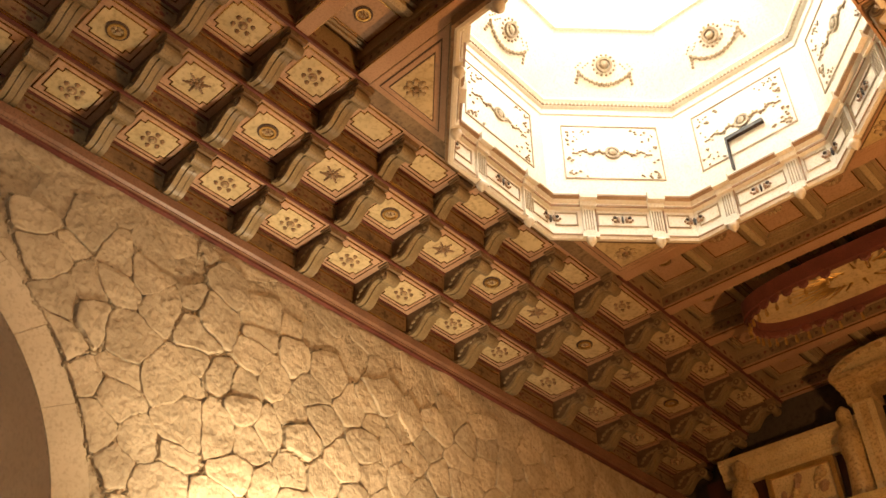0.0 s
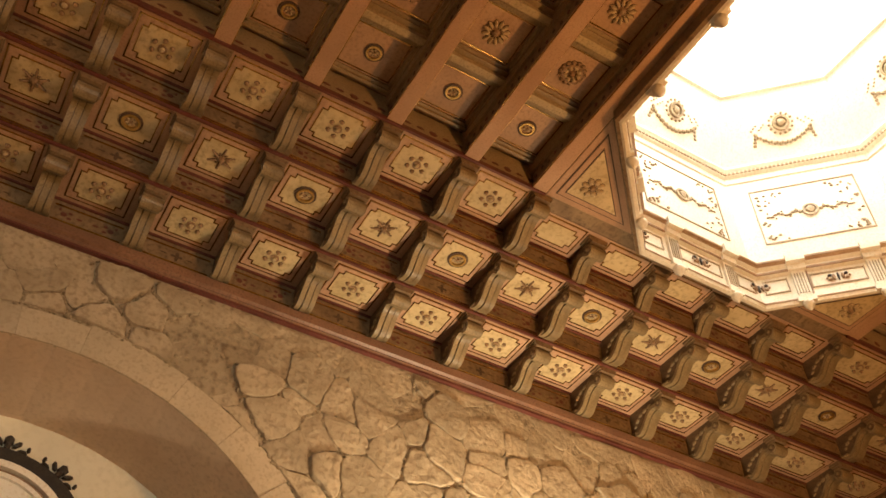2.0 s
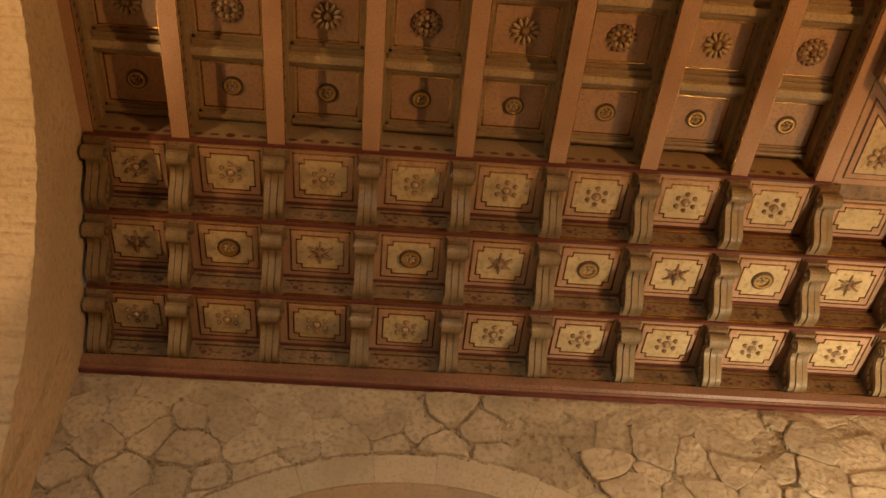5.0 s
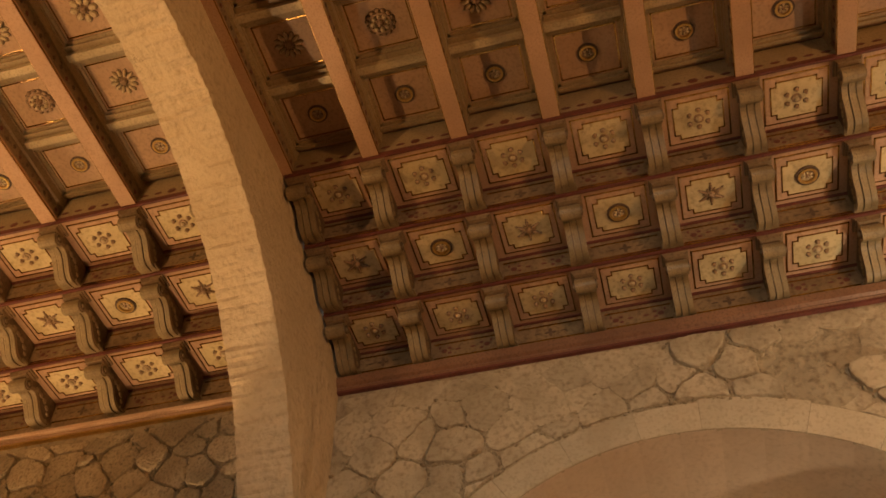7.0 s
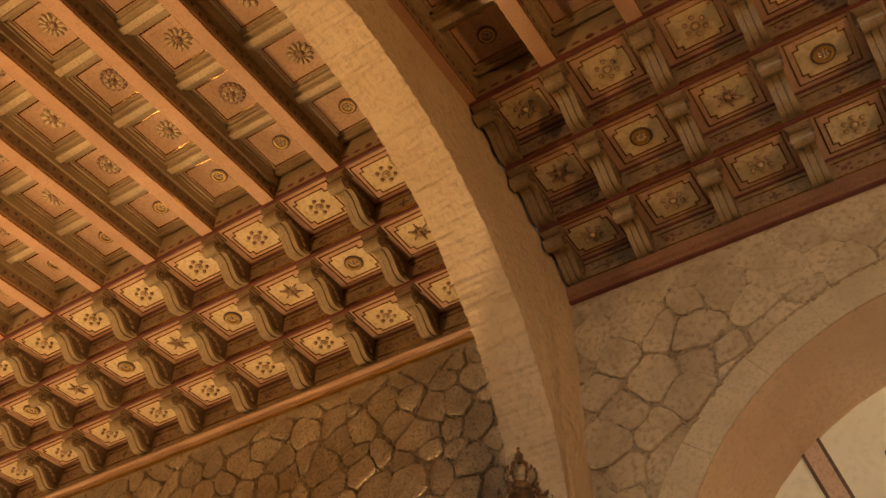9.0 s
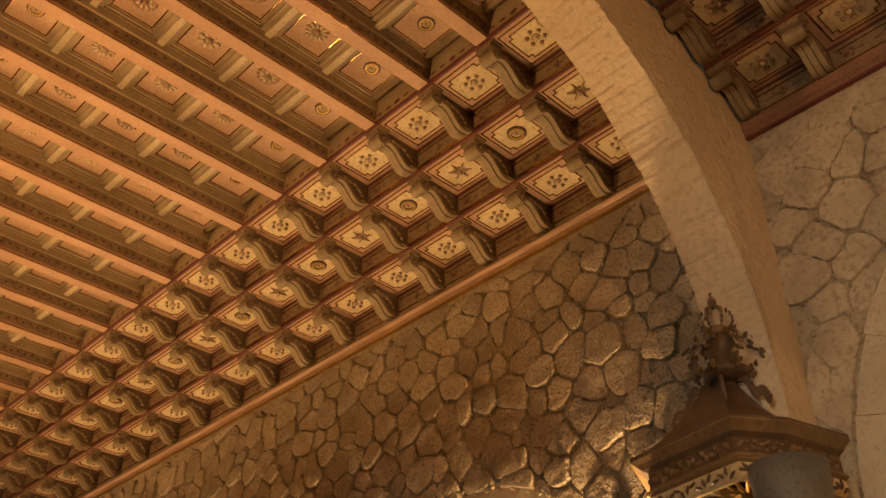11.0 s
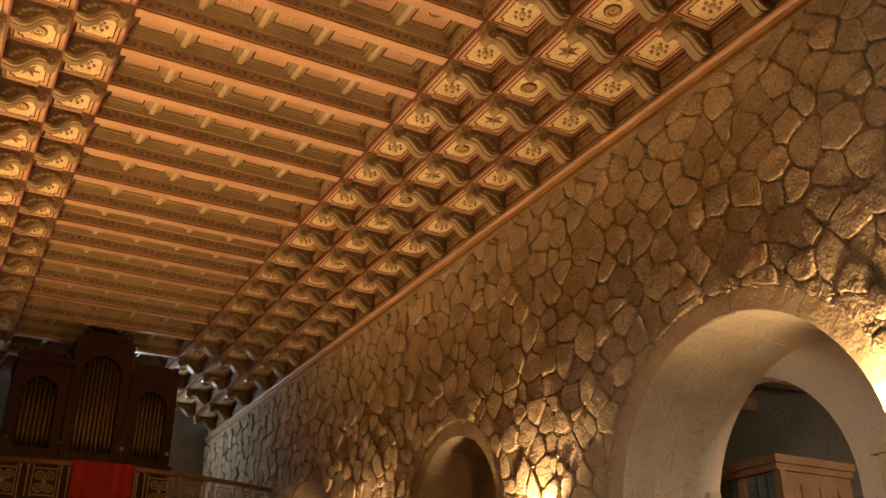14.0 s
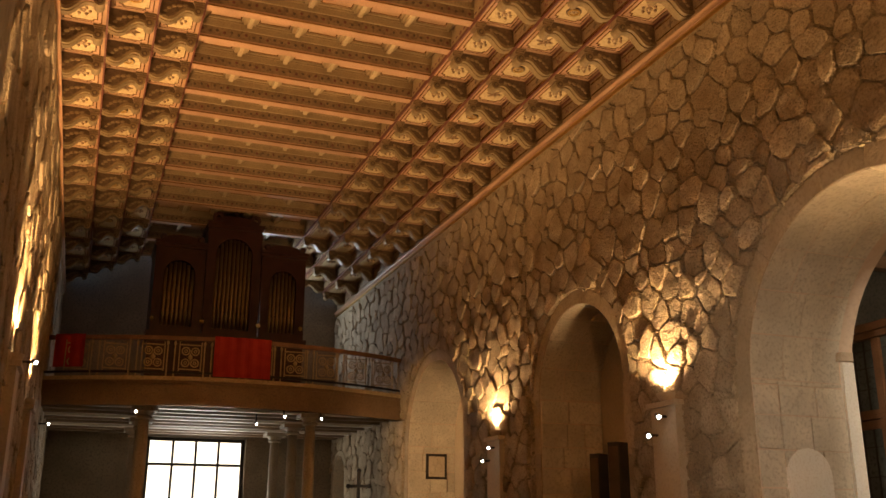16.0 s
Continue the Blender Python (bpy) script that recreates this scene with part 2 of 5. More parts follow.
# ---- ceilings ----
def rosette(b, c, ex, ey, ez, kind, r):
    c = Vector(c)
    ex, ey, ez = Vector(ex), Vector(ey), Vector(ez)

    def petals(n, dist, long, wide, h, material, turn=0.0):
        for i in range(n):
            a = math.tau * (i + turn) / n
            d = ex * math.cos(a) + ey * math.sin(a)
            s = ey * math.cos(a) - ex * math.sin(a)
            b.lump(c + d * dist, d * (long + r * 0.03), s * (wide + r * 0.03), ez * h * 0.30, LINE)
            b.lump(c + d * dist, d * long, s * wide, ez * h, material)

    if kind == "buds":
        petals(6, r * 0.74, r * 0.17, r * 0.19, r * 0.30, ROSED)
        b.ring(c, ex, ey, ez, r * 0.24, r * 0.36, r * 0.12, ROSED, 12)
        b.lump(c, ex * r * 0.24, ey * r * 0.24, ez * r * 0.35, ROSE)
    elif kind == "star":
        petals(6, r * 0.58, r * 0.36, r * 0.10, r * 0.22, ROSED)
        petals(6, r * 0.98, r * 0.08, r * 0.08, r * 0.15, ROSED)
        petals(6, r * 0.45, r * 0.16, r * 0.07, r * 0.15, ROSED, 0.5)
        b.lump(c, ex * r * 0.26, ey * r * 0.26, ez * r * 0.4, ROSED)
    elif kind == "medal":
        b.ring(c, ex, ey, ez, r * 0.82, r * 1.0, r * 0.14, LINE)
        b.ring(c, ex, ey, ez, r * 0.60, r * 0.80, r * 0.24, GOLD)
        petals(6, r * 0.32, r * 0.20, r * 0.15, r * 0.22, ROSE)
        b.lump(c, ex * r * 0.16, ey * r * 0.16, ez * r * 0.3, ROSED)
    elif kind == "daisy":
        petals(12, r * 0.66, r * 0.34, r * 0.15, r * 0.26, ROSE)
        b.lump(c, ex * r * 0.30, ey * r * 0.30, ez * r * 0.34, ROSED, 8)
    elif kind == "ruffle":
        petals(14, r * 0.86, r * 0.14, r * 0.19, r * 0.22, ROSED)
        petals(8, r * 0.50, r * 0.20, r * 0.19, r * 0.34, ROSE)
        b.ring(c, ex, ey, ez, r * 0.62, r * 0.76, r * 0.2, ROSED)
        b.lump(c, ex * r * 0.24, ey * r * 0.24, ez * r * 0.5, ROSED)
    elif kind == "flower":
        petals(8, r * 0.64, r * 0.34, r * 0.24, r * 0.28, ROSE)
        b.lump(c, ex * r * 0.28, ey * r * 0.28, ez * r * 0.4, ROSED)


def outline(b, x0, x1, y0, y1, z, w, material, notch=0.0):
    """A thin painted line round a panel on a ceiling's underside, with notched corners."""
    x0, x1, y0, y1 = min(x0, x1), max(x0, x1), min(y0, y1), max(y0, y1)
    n = notch
    h = 0.004

    def strip(xa, xb, ya, yb):
        b.box(xa, xb, ya, yb, z - h, z + 0.002, material)
    strip(x0 + n, x1 - n, y0, y0 + w)
    strip(x0 + n, x1 - n, y1 - w, y1)
    strip(x0, x0 + w, y0 + n, y1 - n)
    strip(x1 - w, x1, y0 + n, y1 - n)
    if n:
        for sx, xa in ((1, x0), (-1, x1)):
            for sy, ya in ((1, y0), (-1, y1)):
                strip(*sorted((xa, xa + sx * n)), *sorted((ya + sy * n, ya + sy * (n + w))))
                strip(*sorted((xa + sx * n, xa + sx * (n + w))), *sorted((ya, ya + sy * (n + w))))


def ceiling(name, edges, label, hole=None, rise=0.0):
    b = Build()
    ZB = BEAMS + rise
    bays = len(edges) - 1
    lo, hi = sorted((edges[0], edges[-1]))
    down = (0, 0, -1)
    for s in (-1, 1):
        for k in range(3):
            ua, ub = U0 + DU * k, min(U0 + DU * (k + 1), 3.497)
            z = ZB - DROP * k
            drop = DROP if k < 2 else z - FOOT
            xa, xb = XC + s * ua, XC + s * ub
            runs = [(lo, hi, xa)]
            if hole and k == 0:
                runs = [(lo, hole[0], xa), (hole[0], hole[1], xa + s * 0.16), (hole[1], hi, xa)]
            for r0, r1, xs_ in runs:
                b.quad((xs_, r0, z), (xb, r0, z), (xb, r1, z), (xs_, r1, z), PINK)
                if xs_ == xa:
                    b.box(xa - 0.012, xa + 0.012, r0, r1, z - 0.022, z + 0.03, MAROON)
            b.quad((xb, lo, z), (xb, hi, z), (xb, hi, z - drop), (xb, lo, z - drop), RISER)
            b.box(xb, xb - s * 0.02, lo, hi, z - 0.022, z - 0.004, MAROON)
            b.box(xb, xb - s * 0.016, lo, hi, z - drop + 0.004, z - drop + 0.018, GILTLINE)
            for i in range(bays):
                ya, yb = sorted((edges[i], edges[i + 1]))
                ya, yb = ya + 0.10, yb - 0.10
                near_hole = bool(hole) and k == 0 and hole[0] < (ya + yb) / 2 < hole[1]
                pa, pb = sorted((xa + s * (0.075 if not near_hole else 0.20), xb - s * 0.075))
                b.box(pa, pb, ya + 0.05, yb - 0.05, z - 0.010, z + 0.004, BORDER)
                b.box(pa + 0.042, pb - 0.042, ya + 0.137, yb - 0.137, z - 0.0125, z - 0.004, CREAM)
                b.box(pa + 0.087, pb - 0.087, ya + 0.092, yb - 0.092, z - 0.0135, z - 0.004, CREAM)
                outline(b, pa - 0.016, pb + 0.016, ya + 0.034, yb - 0.034, z - 0.002, 0.012, GILTLINE)
                outline(b, pa + 0.035, pb - 0.035, ya + 0.085, yb - 0.085, z - 0.012, 0.011, GILTLINE, 0.045)
                mid = ((pa + pb) / 2, (ya + yb) / 2, z - 0.014)
                kind = ("medal" if i % 2 else "star") if k == 1 else "buds"
                if not near_hole:
                    rosette(b, mid, (1, 0, 0), (0, 1, 0), down, kind, 0.115 if kind != "medal" else 0.10)
                # stencilled ornament of the riser
                xr, zr, ym = xb - s * 0.003, z - DROP * 0.55, (ya + yb) / 2
                out = Vector((-s, 0, 0))
                if (i + k) % 2 == 0:
                    for dy, dz, ly, lz in ((0, 0.025, 0.018, 0.03), (0, -0.025, 0.018, 0.03), (0.028, 0, 0.03, 0.016), (-0.028, 0, 0.03, 0.016), (0.12, 0, 0.035, 0.008), (-0.12, 0, 0.035, 0.008)):
                        b.lump((xr, ym + dy, zr + dz), (0, ly, 0), (0, 0, lz), out * 0.004, LINE, 6)
                else:
                    for e in (-1, 1):
                        for dy, dz, ly, lz in ((0.20, 0, 0.03, 0.028), (0.15, 0.03, 0.022, 0.016), (0.15, -0.03, 0.022, 0.016), (0.24, 0.045, 0.012, 0.02), (0.07, 0.0, 0.03, 0.012)):
                            b.lump((xr, ym + e * dy, zr + dz), (0, ly, 0), (0, 0, lz), out * 0.004, MAROON, 6)
                for zz in (zr - 0.085, zr + 0.085):
                    b.box(xr, xr - s * 0.006, ya, yb, zz - 0.006, zz + 0.006, GILTLINE)
        # frieze between cove and coffers
        xa = XC + s * U0
        for r0, r1 in ([(lo, hole[0]), (hole[1], hi)] if hole else [(lo, hi)]):
            b.quad((xa, r0, ZB), (xa, r1, ZB), (xa, r1, ZB + 0.32), (xa, r0, ZB + 0.32), SAGE)
    xs = [XC - U0 + 2 * U0 / 5 * j for j in range(6)]
    for i in range(bays + 1):
        y = edges[i]
        if hole and hole[0] + 0.1 < y < hole[1] - 0.1:
            continue
        if hole and abs(y - hole[0]) < 0.1:
            y -= 0.05
        if hole and abs(y - hole[1]) < 0.1:
            y += 0.09
        b.box(XC - U0, XC + U0, y - 0.072, y + 0.072, ZB, ZB + 0.05, PINK)
        b.box(XC - U0, XC + U0, y - 0.062, y + 0.062, ZB + 0.05, ZB + 0.34, RISER)
        for e in (-1, 1):
            b.box(XC - U0, XC + U0, y + e * 0.071, y + e * 0.078, ZB + 0.006, ZB + 0.020, GILTLINE)
        for e in (-1, 1):
            b.box(XC - U0, XC + U0, y + e * 0.062, y + e * 0.088, ZB + 0.19, ZB + 0.34, SAGE)
            for j in range(34):
                b.lump((XC - U0 + 0.06 + j * 0.102, y + e * 0.0635, ZB + 0.115 + 0.02 * (j % 2)), (0.024, 0, 0), (0, 0, 0.026), (0, e * 0.006, 0), LINE if j % 3 else MAROON, 5)
    for i in range(bays):
        ya, yb = sorted((edges[i], edges[i + 1]))
        if hole and hole[0] < (ya + yb) / 2 < hole[1]:
            continue
        ya, yb = ya + 0.062, yb - 0.062
        zp = ZB + 0.33
        b.quad((XC - U0, ya, zp), (XC + U0, ya, zp), (XC + U0, yb, zp), (XC - U0, yb, zp), SALMON)
        for s in (-1, 1):
            for j in range(5):
                ym = ya + (yb - ya) * (j + 0.5) / 5
                b.lump((XC + s * (U0 - 0.003), ym, ZB + 0.10), (0, 0.045, 0), (0, 0, 0.035 if j == 2 else 0.018), (-s * 0.005, 0, 0), MAROON, 6)
        for j, x in enumerate(xs):
            if 0 < j < 5:
                b.box(x - 0.034, x + 0.034, ya, yb, ZB + 0.235, zp, DIVID)
                b.box(x - 0.05, x + 0.05, ya, yb, ZB + 0.285, zp, SAGE)
        for j in range(5):
            xa, xb = xs[j] + 0.05, xs[j + 1] - 0.05
            for w, h in ((0.036, 0.05), (0.064, 0.022)):
                b.box(xa, xb, ya, ya + w, zp - h, zp, SAGE)
                b.box(xa, xb, yb - w, yb, zp - h, zp, SAGE)
                b.box(xa, xa + w, ya, yb, zp - h, zp, SAGE)
                b.box(xb - w, xb, ya, yb, zp - h, zp, SAGE)
            outline(b, xa + 0.078, xb - 0.078, ya + 0.078, yb - 0.078, zp, 0.012, GILTLINE)
            if j in (0, 4):
                kind, r = "medal", 0.088
            else:
                kind, r = (("daisy", "ruffle", "flower")[(i + 2 * (j == 2)) % (2 if j != 2 else 3)]), 0.125
            rosette(b, ((xa + xb) / 2, (ya + yb) / 2, zp - 0.003), (1, 0, 0), (0, 1, 0), down, kind, r)
    # boarding above
    if hole:
        b.box(XW - 0.3, XE + 0.3, lo, hole[0], ZB + 0.36, ZB + 0.46, WOOD)
        b.box(XW - 0.3, XE + 0.3, hole[1], hi, ZB + 0.36, ZB + 0.46, WOOD)
        b.box(XW - 0.3, -5.0, hole[0], hole[1], ZB + 0.36, ZB + 0.46, WOOD)
        b.box(-0.3, XE + 0.3, hole[0], hole[1], ZB + 0.36, ZB + 0.46, WOOD)
    else:
        b.box(XW - 0.3, XE + 0.3, lo, hi, ZB + 0.36, ZB + 0.46, WOOD)
    return thing(name, b, label, "ceiling", kind="structure")


HOLE = (3.72, 7.67)
NAVE_BAYS = [-3.312 - 0.804 * i for i in range(9)] + [-10.58, -11.43, -12.29, -13.17, -14.06, -14.87, -15.70, -16.58, -17.55, -18.45, -19.60, -21.05, -22.50, -23.90]    # wider bays over the loft
CHANCEL_BAYS = [-2.60 + 0.788 * i for i in range(13)] + [7.67, 8.70, 9.64, 10.58, 11.62]    # wider bays beyond the lantern
ceiling("ceiling", NAVE_BAYS, "painted coffered wooden ceiling with gilt rosettes and pink beams", rise=NAVE_RISE)
ceiling("ceiling", CHANCEL_BAYS, "painted coffered wooden ceiling round an open octagonal lantern", HOLE)


# scroll consoles in the cove
def console():
    """Local x runs from the soffit's lip to the wall, z down from the soffit."""
    n = 18
    p0, p1 = Vector((0.095, -0.165)), Vector((DU - 0.012, -DROP + 0.022))
    ax = (p1 - p0).normalized()
    nr = Vector((-ax.y, ax.x))

    def curve(t, off):
        w = 0.062 * math.sin(math.tau * t) + 0.008 + off
        q = p0.lerp(p1, t) + nr * w
        return q.x, min(q.y, -0.006)

    e = thing("console", None, "olive and cream painted scroll console under a ceiling rib", "console", "ceiling consoles")
    lower = [curve(i / n, 0.0) for i in range(n + 1)]
    flank = Build()
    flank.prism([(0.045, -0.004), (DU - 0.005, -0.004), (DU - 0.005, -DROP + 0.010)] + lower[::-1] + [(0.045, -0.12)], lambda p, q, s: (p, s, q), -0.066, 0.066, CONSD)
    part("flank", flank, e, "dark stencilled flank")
    for s in (-1, 1):
        leaf = Build()
        for u, z, r in ((0.26, -0.07, 0.032), (0.33, -0.085, 0.036), (0.40, -0.10, 0.036), (0.46, -0.14, 0.034), (0.50, -0.19, 0.026)):
            leaf.lump((u, s * 0.066, z), (r, 0, -0.012), (0.01, 0, r * 0.7), (0, s * 0.012, 0), CONS, 6)
        part("flank_leaf", leaf, e)
    reeds = Build()
    for y0, y1, off in ((-0.080, -0.034, -0.020), (-0.026, 0.026, -0.030), (0.034, 0.080, -0.020)):
        low = [curve(i / n, off) for i in range(n + 1)]
        top = [curve(i / n, 0.025) for i in range(n + 1)]
        for k in range(n):
            poly = [low[k], low[k + 1], top[k + 1], top[k]]
            reeds.prism(poly, lambda p, q, s: (p, s, q), y0, y1, CONS)
    part("scroll_reeds", reeds, e)
    vol = Build()
    for r, y in ((0.064, 0.088), (0.040, 0.100), (0.018, 0.108)):
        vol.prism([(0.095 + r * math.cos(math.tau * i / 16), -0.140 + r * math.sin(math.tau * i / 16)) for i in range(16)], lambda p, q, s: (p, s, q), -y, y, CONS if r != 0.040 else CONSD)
    part("volute", vol, e)
    cap = Build()
    for z0, z1, w, u in ((-0.028, -0.003, 0.112, 0.165), (-0.052, -0.028, 0.100, 0.150), (-0.080, -0.052, 0.088, 0.140)):
        cap.box(0.014, u, -w, w, z0, z1, RISER)
    part("capital", cap, e)
    foot = Build()
    foot.box(DU - 0.10, DU - 0.006, -0.092, 0.092, -DROP + 0.004, -DROP + 0.026, CONS)
    part("foot", foot, e)
    return e


first = console()
spots = []
for edges in (NAVE_BAYS, CHANCEL_BAYS):
    pitch, bays = edges[1] - edges[0], len(edges) - 1
    for i, y in enumerate(edges):
        if i == 0:
            y += 0.10 * (1 if pitch > 0 else -1)
        if i == bays:
            y -= 0.10 * (1 if pitch > 0 else -1)
        for s in (-1, 1):
            for k in range(3):
                shift = 0.19 if k == 0 and pitch > 0 and HOLE[0] + 0.2 < y < HOLE[1] - 0.2 else 0.0
                spots.append(Matrix.Translation((XC + s * (U0 + DU * k + shift), y, ZB + (NAVE_RISE if pitch < 0 else 0.0) - DROP * k)) @ Matrix.Rotation(0 if s > 0 else math.pi, 4, "Z"))
first.matrix_basis = spots[0]
for m in spots[1:]:
    copy_thing(first, m)

# cornice mouldings along the walls
for lo, hi, z0, tag in ((Y_END, ARCH0, 7.225, "gilt and pink wooden cornice moulding along the nave wall"), (ARCH1, Y_ALTAR, 7.17, "pink wooden cornice moulding along the chancel wall")):
    for s, xf in ((-1, XW), (1, XE)):
        b = Build()
        prof = [(0, z0), (0.03, z0), (0.05, z0 + 0.02), (0.045, z0 + 0.035), (0.075, z0 + 0.05), (0.085, 7.298), (0.03, 7.305), (0, 7.305)]
        prof = [(p, min(q, 7.305)) for p, q in prof]
        b.prism(prof, lambda p, q, t: (xf - s * p, t, q), lo, hi, PINK if lo < -5 else CORNICE)
        b.box(xf, xf - s * 0.045, lo, hi, z0 - 0.025, z0 - 0.001, GOLD if lo < -5 else MAROON)
        thing("trim", b, tag, "cornice", kind="structure")


# ---- walls ----
def arch_points(c, r, spring, n=24):
    return [(c + r * math.cos(math.pi - math.pi * i / n), spring + r * math.sin(math.pi - math.pi * i / n)) for i in range(n + 1)]


def wall_mesh(front, back, y0, y1, z1, arches, material, inner):
    """A wall along y with round-headed openings; arches: centre, radius, spring height, depth."""
    b = Build()
    edge = y0
    for c, r, spring, depth in sorted(arches):
        b.box(back, front, edge, c - r, 0, z1, material)
        pts = arch_points(c, r, spring)
        deep = front + math.copysign(depth, back - front)
        for (ya, za), (yb, zb) in zip(pts, pts[1:]):
            b.quad((front, ya, za), (front, yb, zb), (front, yb, z1), (front, ya, z1), material)
            b.quad((back, ya, za), (back, yb, zb), (back, yb, z1), (back, ya, z1), material)
            b.quad((front, ya, za), (front, yb, zb), (deep, yb, zb), (deep, ya, za), inner)
        for y in (c - r, c + r):
            b.quad((front, y + 0.002 * (1 if y < c else -1), 0), (deep, y + 0.002 * (1 if y < c else -1), 0), (deep, y + 0.002 * (1 if y < c else -1), spring), (front, y + 0.002 * (1 if y < c else -1), spring), inner)
        edge = c + r
    b.box(back, front, edge, y1, 0, z1, material)
    return b


NICHES = [(-6.07, 1.60, 3.07, 1.3), (-11.2, 1.15, 3.45, 1.0), (-16.8, 1.5, 3.25, 1.0), (-23.75, 0.60, 2.85, 0.6)]
wall_west = thing("wall_west", wall_mesh(XW, XW - 1.3, Y_END, Y_ALTAR, 7.62, NICHES + [(0.27, 2.44, 3.73, 1.3)], MORTAR, REVEAL),
                  "thick rubble stone wall with round arched openings", "wall", kind="structure")
# its chancel arch is out of view, opened to let the chapel fill in
wall_east = thing("wall_east", wall_mesh(XE, XE + 1.0, Y_END, Y_ALTAR, 7.62, [(0.3, 2.6, 3.53, 1.0)], MORTAR, ASHLAR), "rubble stone wall lit by uplights", "wall", kind="structure")
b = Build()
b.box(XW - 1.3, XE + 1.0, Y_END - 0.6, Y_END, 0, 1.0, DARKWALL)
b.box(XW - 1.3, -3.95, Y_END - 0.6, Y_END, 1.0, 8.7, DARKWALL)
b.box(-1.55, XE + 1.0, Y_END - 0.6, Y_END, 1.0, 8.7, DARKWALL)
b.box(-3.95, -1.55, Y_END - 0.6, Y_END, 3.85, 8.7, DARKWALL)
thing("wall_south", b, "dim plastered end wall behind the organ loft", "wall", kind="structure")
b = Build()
b.box(XW - 1.3, XE + 1.0, Y_ALTAR, Y_ALTAR + 0.6, 0, 8.7, SHADEWALL)
thing("wall_north", b, "plastered wall behind the altarpiece, deep shade put into its colour", "wall", kind="structure")
# unseen side chapel with a window, added round the fill lamps
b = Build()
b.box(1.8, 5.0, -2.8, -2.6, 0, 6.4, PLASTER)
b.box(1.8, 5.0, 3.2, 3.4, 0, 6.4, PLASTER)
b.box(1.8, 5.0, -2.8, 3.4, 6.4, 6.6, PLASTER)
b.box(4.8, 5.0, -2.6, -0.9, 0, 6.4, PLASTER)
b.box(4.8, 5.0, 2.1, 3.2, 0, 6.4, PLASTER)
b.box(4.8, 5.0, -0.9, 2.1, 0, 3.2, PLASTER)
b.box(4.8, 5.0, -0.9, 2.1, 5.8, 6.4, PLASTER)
thing("wall_chapel", b, "unseen plain plastered side chapel with a window, added for the fill lamps", "wall", kind="structure")
b = Build()
b.box(XW - 4.5, XE + 4.4, Y_END - 0.6, Y_ALTAR + 0.6, -0.2, 0, FLOOR)
thing("floor", b, "worn brown floor boards of the church", "floor", kind="structure")

# transverse arch
b = Build()
R, ZC = 3.05, 4.55
n = 40
pts = [(XC + R * math.cos(math.pi - math.pi * i / n), ZC + R * math.sin(math.pi - math.pi * i / n)) for i in range(n + 1)]
ys = [ARCH0 + (ARCH1 - ARCH0) * j / 4 for j in range(5)]


def rough(x, y, z):
    """The arch's edge wavers by a centimetre or two."""
    k = noise.noise(Vector((x * 3, y * 6, z * 3))) * 0.020 + noise.noise(Vector((x * 11, y * 9, z * 11))) * 0.013 + noise.noise(Vector((x * 24, y * 2.5, z * 24))) * 0.024
    k *= min(1.0, max(0.0, (z - ZC) / 0.5))
    d = Vector((x - XC, 0, z - ZC)).normalized()
    return (x + d.x * k, y, z + d.z * k)


fine = 360
pts = [(XC + R * math.cos(math.pi - math.pi * i / fine), ZC + R * math.sin(math.pi - math.pi * i / fine)) for i in range(fine + 1)]
for (xa, za), (xb, zb) in zip(pts, pts[1:]):
    for y in (ARCH0, ARCH1):
        b.quad(rough(xa, y, za), rough(xb, y, zb), (xb, y, 8.62), (xa, y, 8.62), PLASTER)
    for ya, yb in zip(ys, ys[1:]):
        b.quad(rough(xa, ya, za), rough(xb, ya, zb), rough(xb, yb, zb), rough(xa, yb, za), PLASTER)
b.box(XW, XC - R, ARCH0, ARCH1, 0, 8.62, PLASTER)
b.box(XC + R, XE, ARCH0, ARCH1, 0, 8.62, PLASTER)
thing("wall_arch", b, "rough plastered round arch between nave and chancel", "arch", kind="structure")

# ---- octagonal lantern over the chancel ----
LC, AP = (-2.55, 5.68), 1.93


def octa(k, ap, z):
    a = math.pi / 8 + math.pi / 4 * k
    r = ap / math.cos(math.pi / 8)
    return Vector((LC[0] + r * math.cos(a), LC[1] + r * math.sin(a), z))


def octa_ring(b, profile, material):
    """A moulding that runs round the octagon; profile: apothem and height."""
    for k in range(8):
        for (a0, z0), (a1, z1) in zip(profile, profile[1:]):
            b.quad(octa(k, a0, z0), octa(k + 1, a0, z0), octa(k + 1, a1, z1), octa(k, a1, z1), material)


lantern = thing("lantern", None, "white octagonal lantern with gilt stucco ornament above the ceiling", "lantern", kind="structure")
b = Build()
octa_ring(b, [(AP + 0.03, 8.06), (AP + 0.01, 8.045), (AP - 0.02, 8.05), (AP - 0.03, 8.09), (AP - 0.03, 8.13), (AP, 8.15), (AP, 8.48)], WHITEP)
octa_ring(b, [(AP + 0.06, 8.50), (AP + 0.06, 8.075), (AP + 0.03, 8.06)], RISER)
octa_ring(b, [(AP, 8.66), (AP, 10.00)], WHITEP)
octa_ring(b, [(AP - 0.02, 10.20), (AP - 0.03, 10.26), (AP - 0.44, 11.05), (AP - 0.48, 11.06), (AP - 0.50, 11.12), (AP - 0.46, 11.16), (AP - 0.70, 11.60), (AP - 0.70, 12.1)], WHITEP)
octa_ring(b, [(AP + 0.06, 8.50), (AP + 0.12, 10.4), (AP - 0.40, 11.4), (AP - 0.64, 12.1)], WHITEP)
part("drum", b, lantern, "white painted octagonal drum")
b = Build()
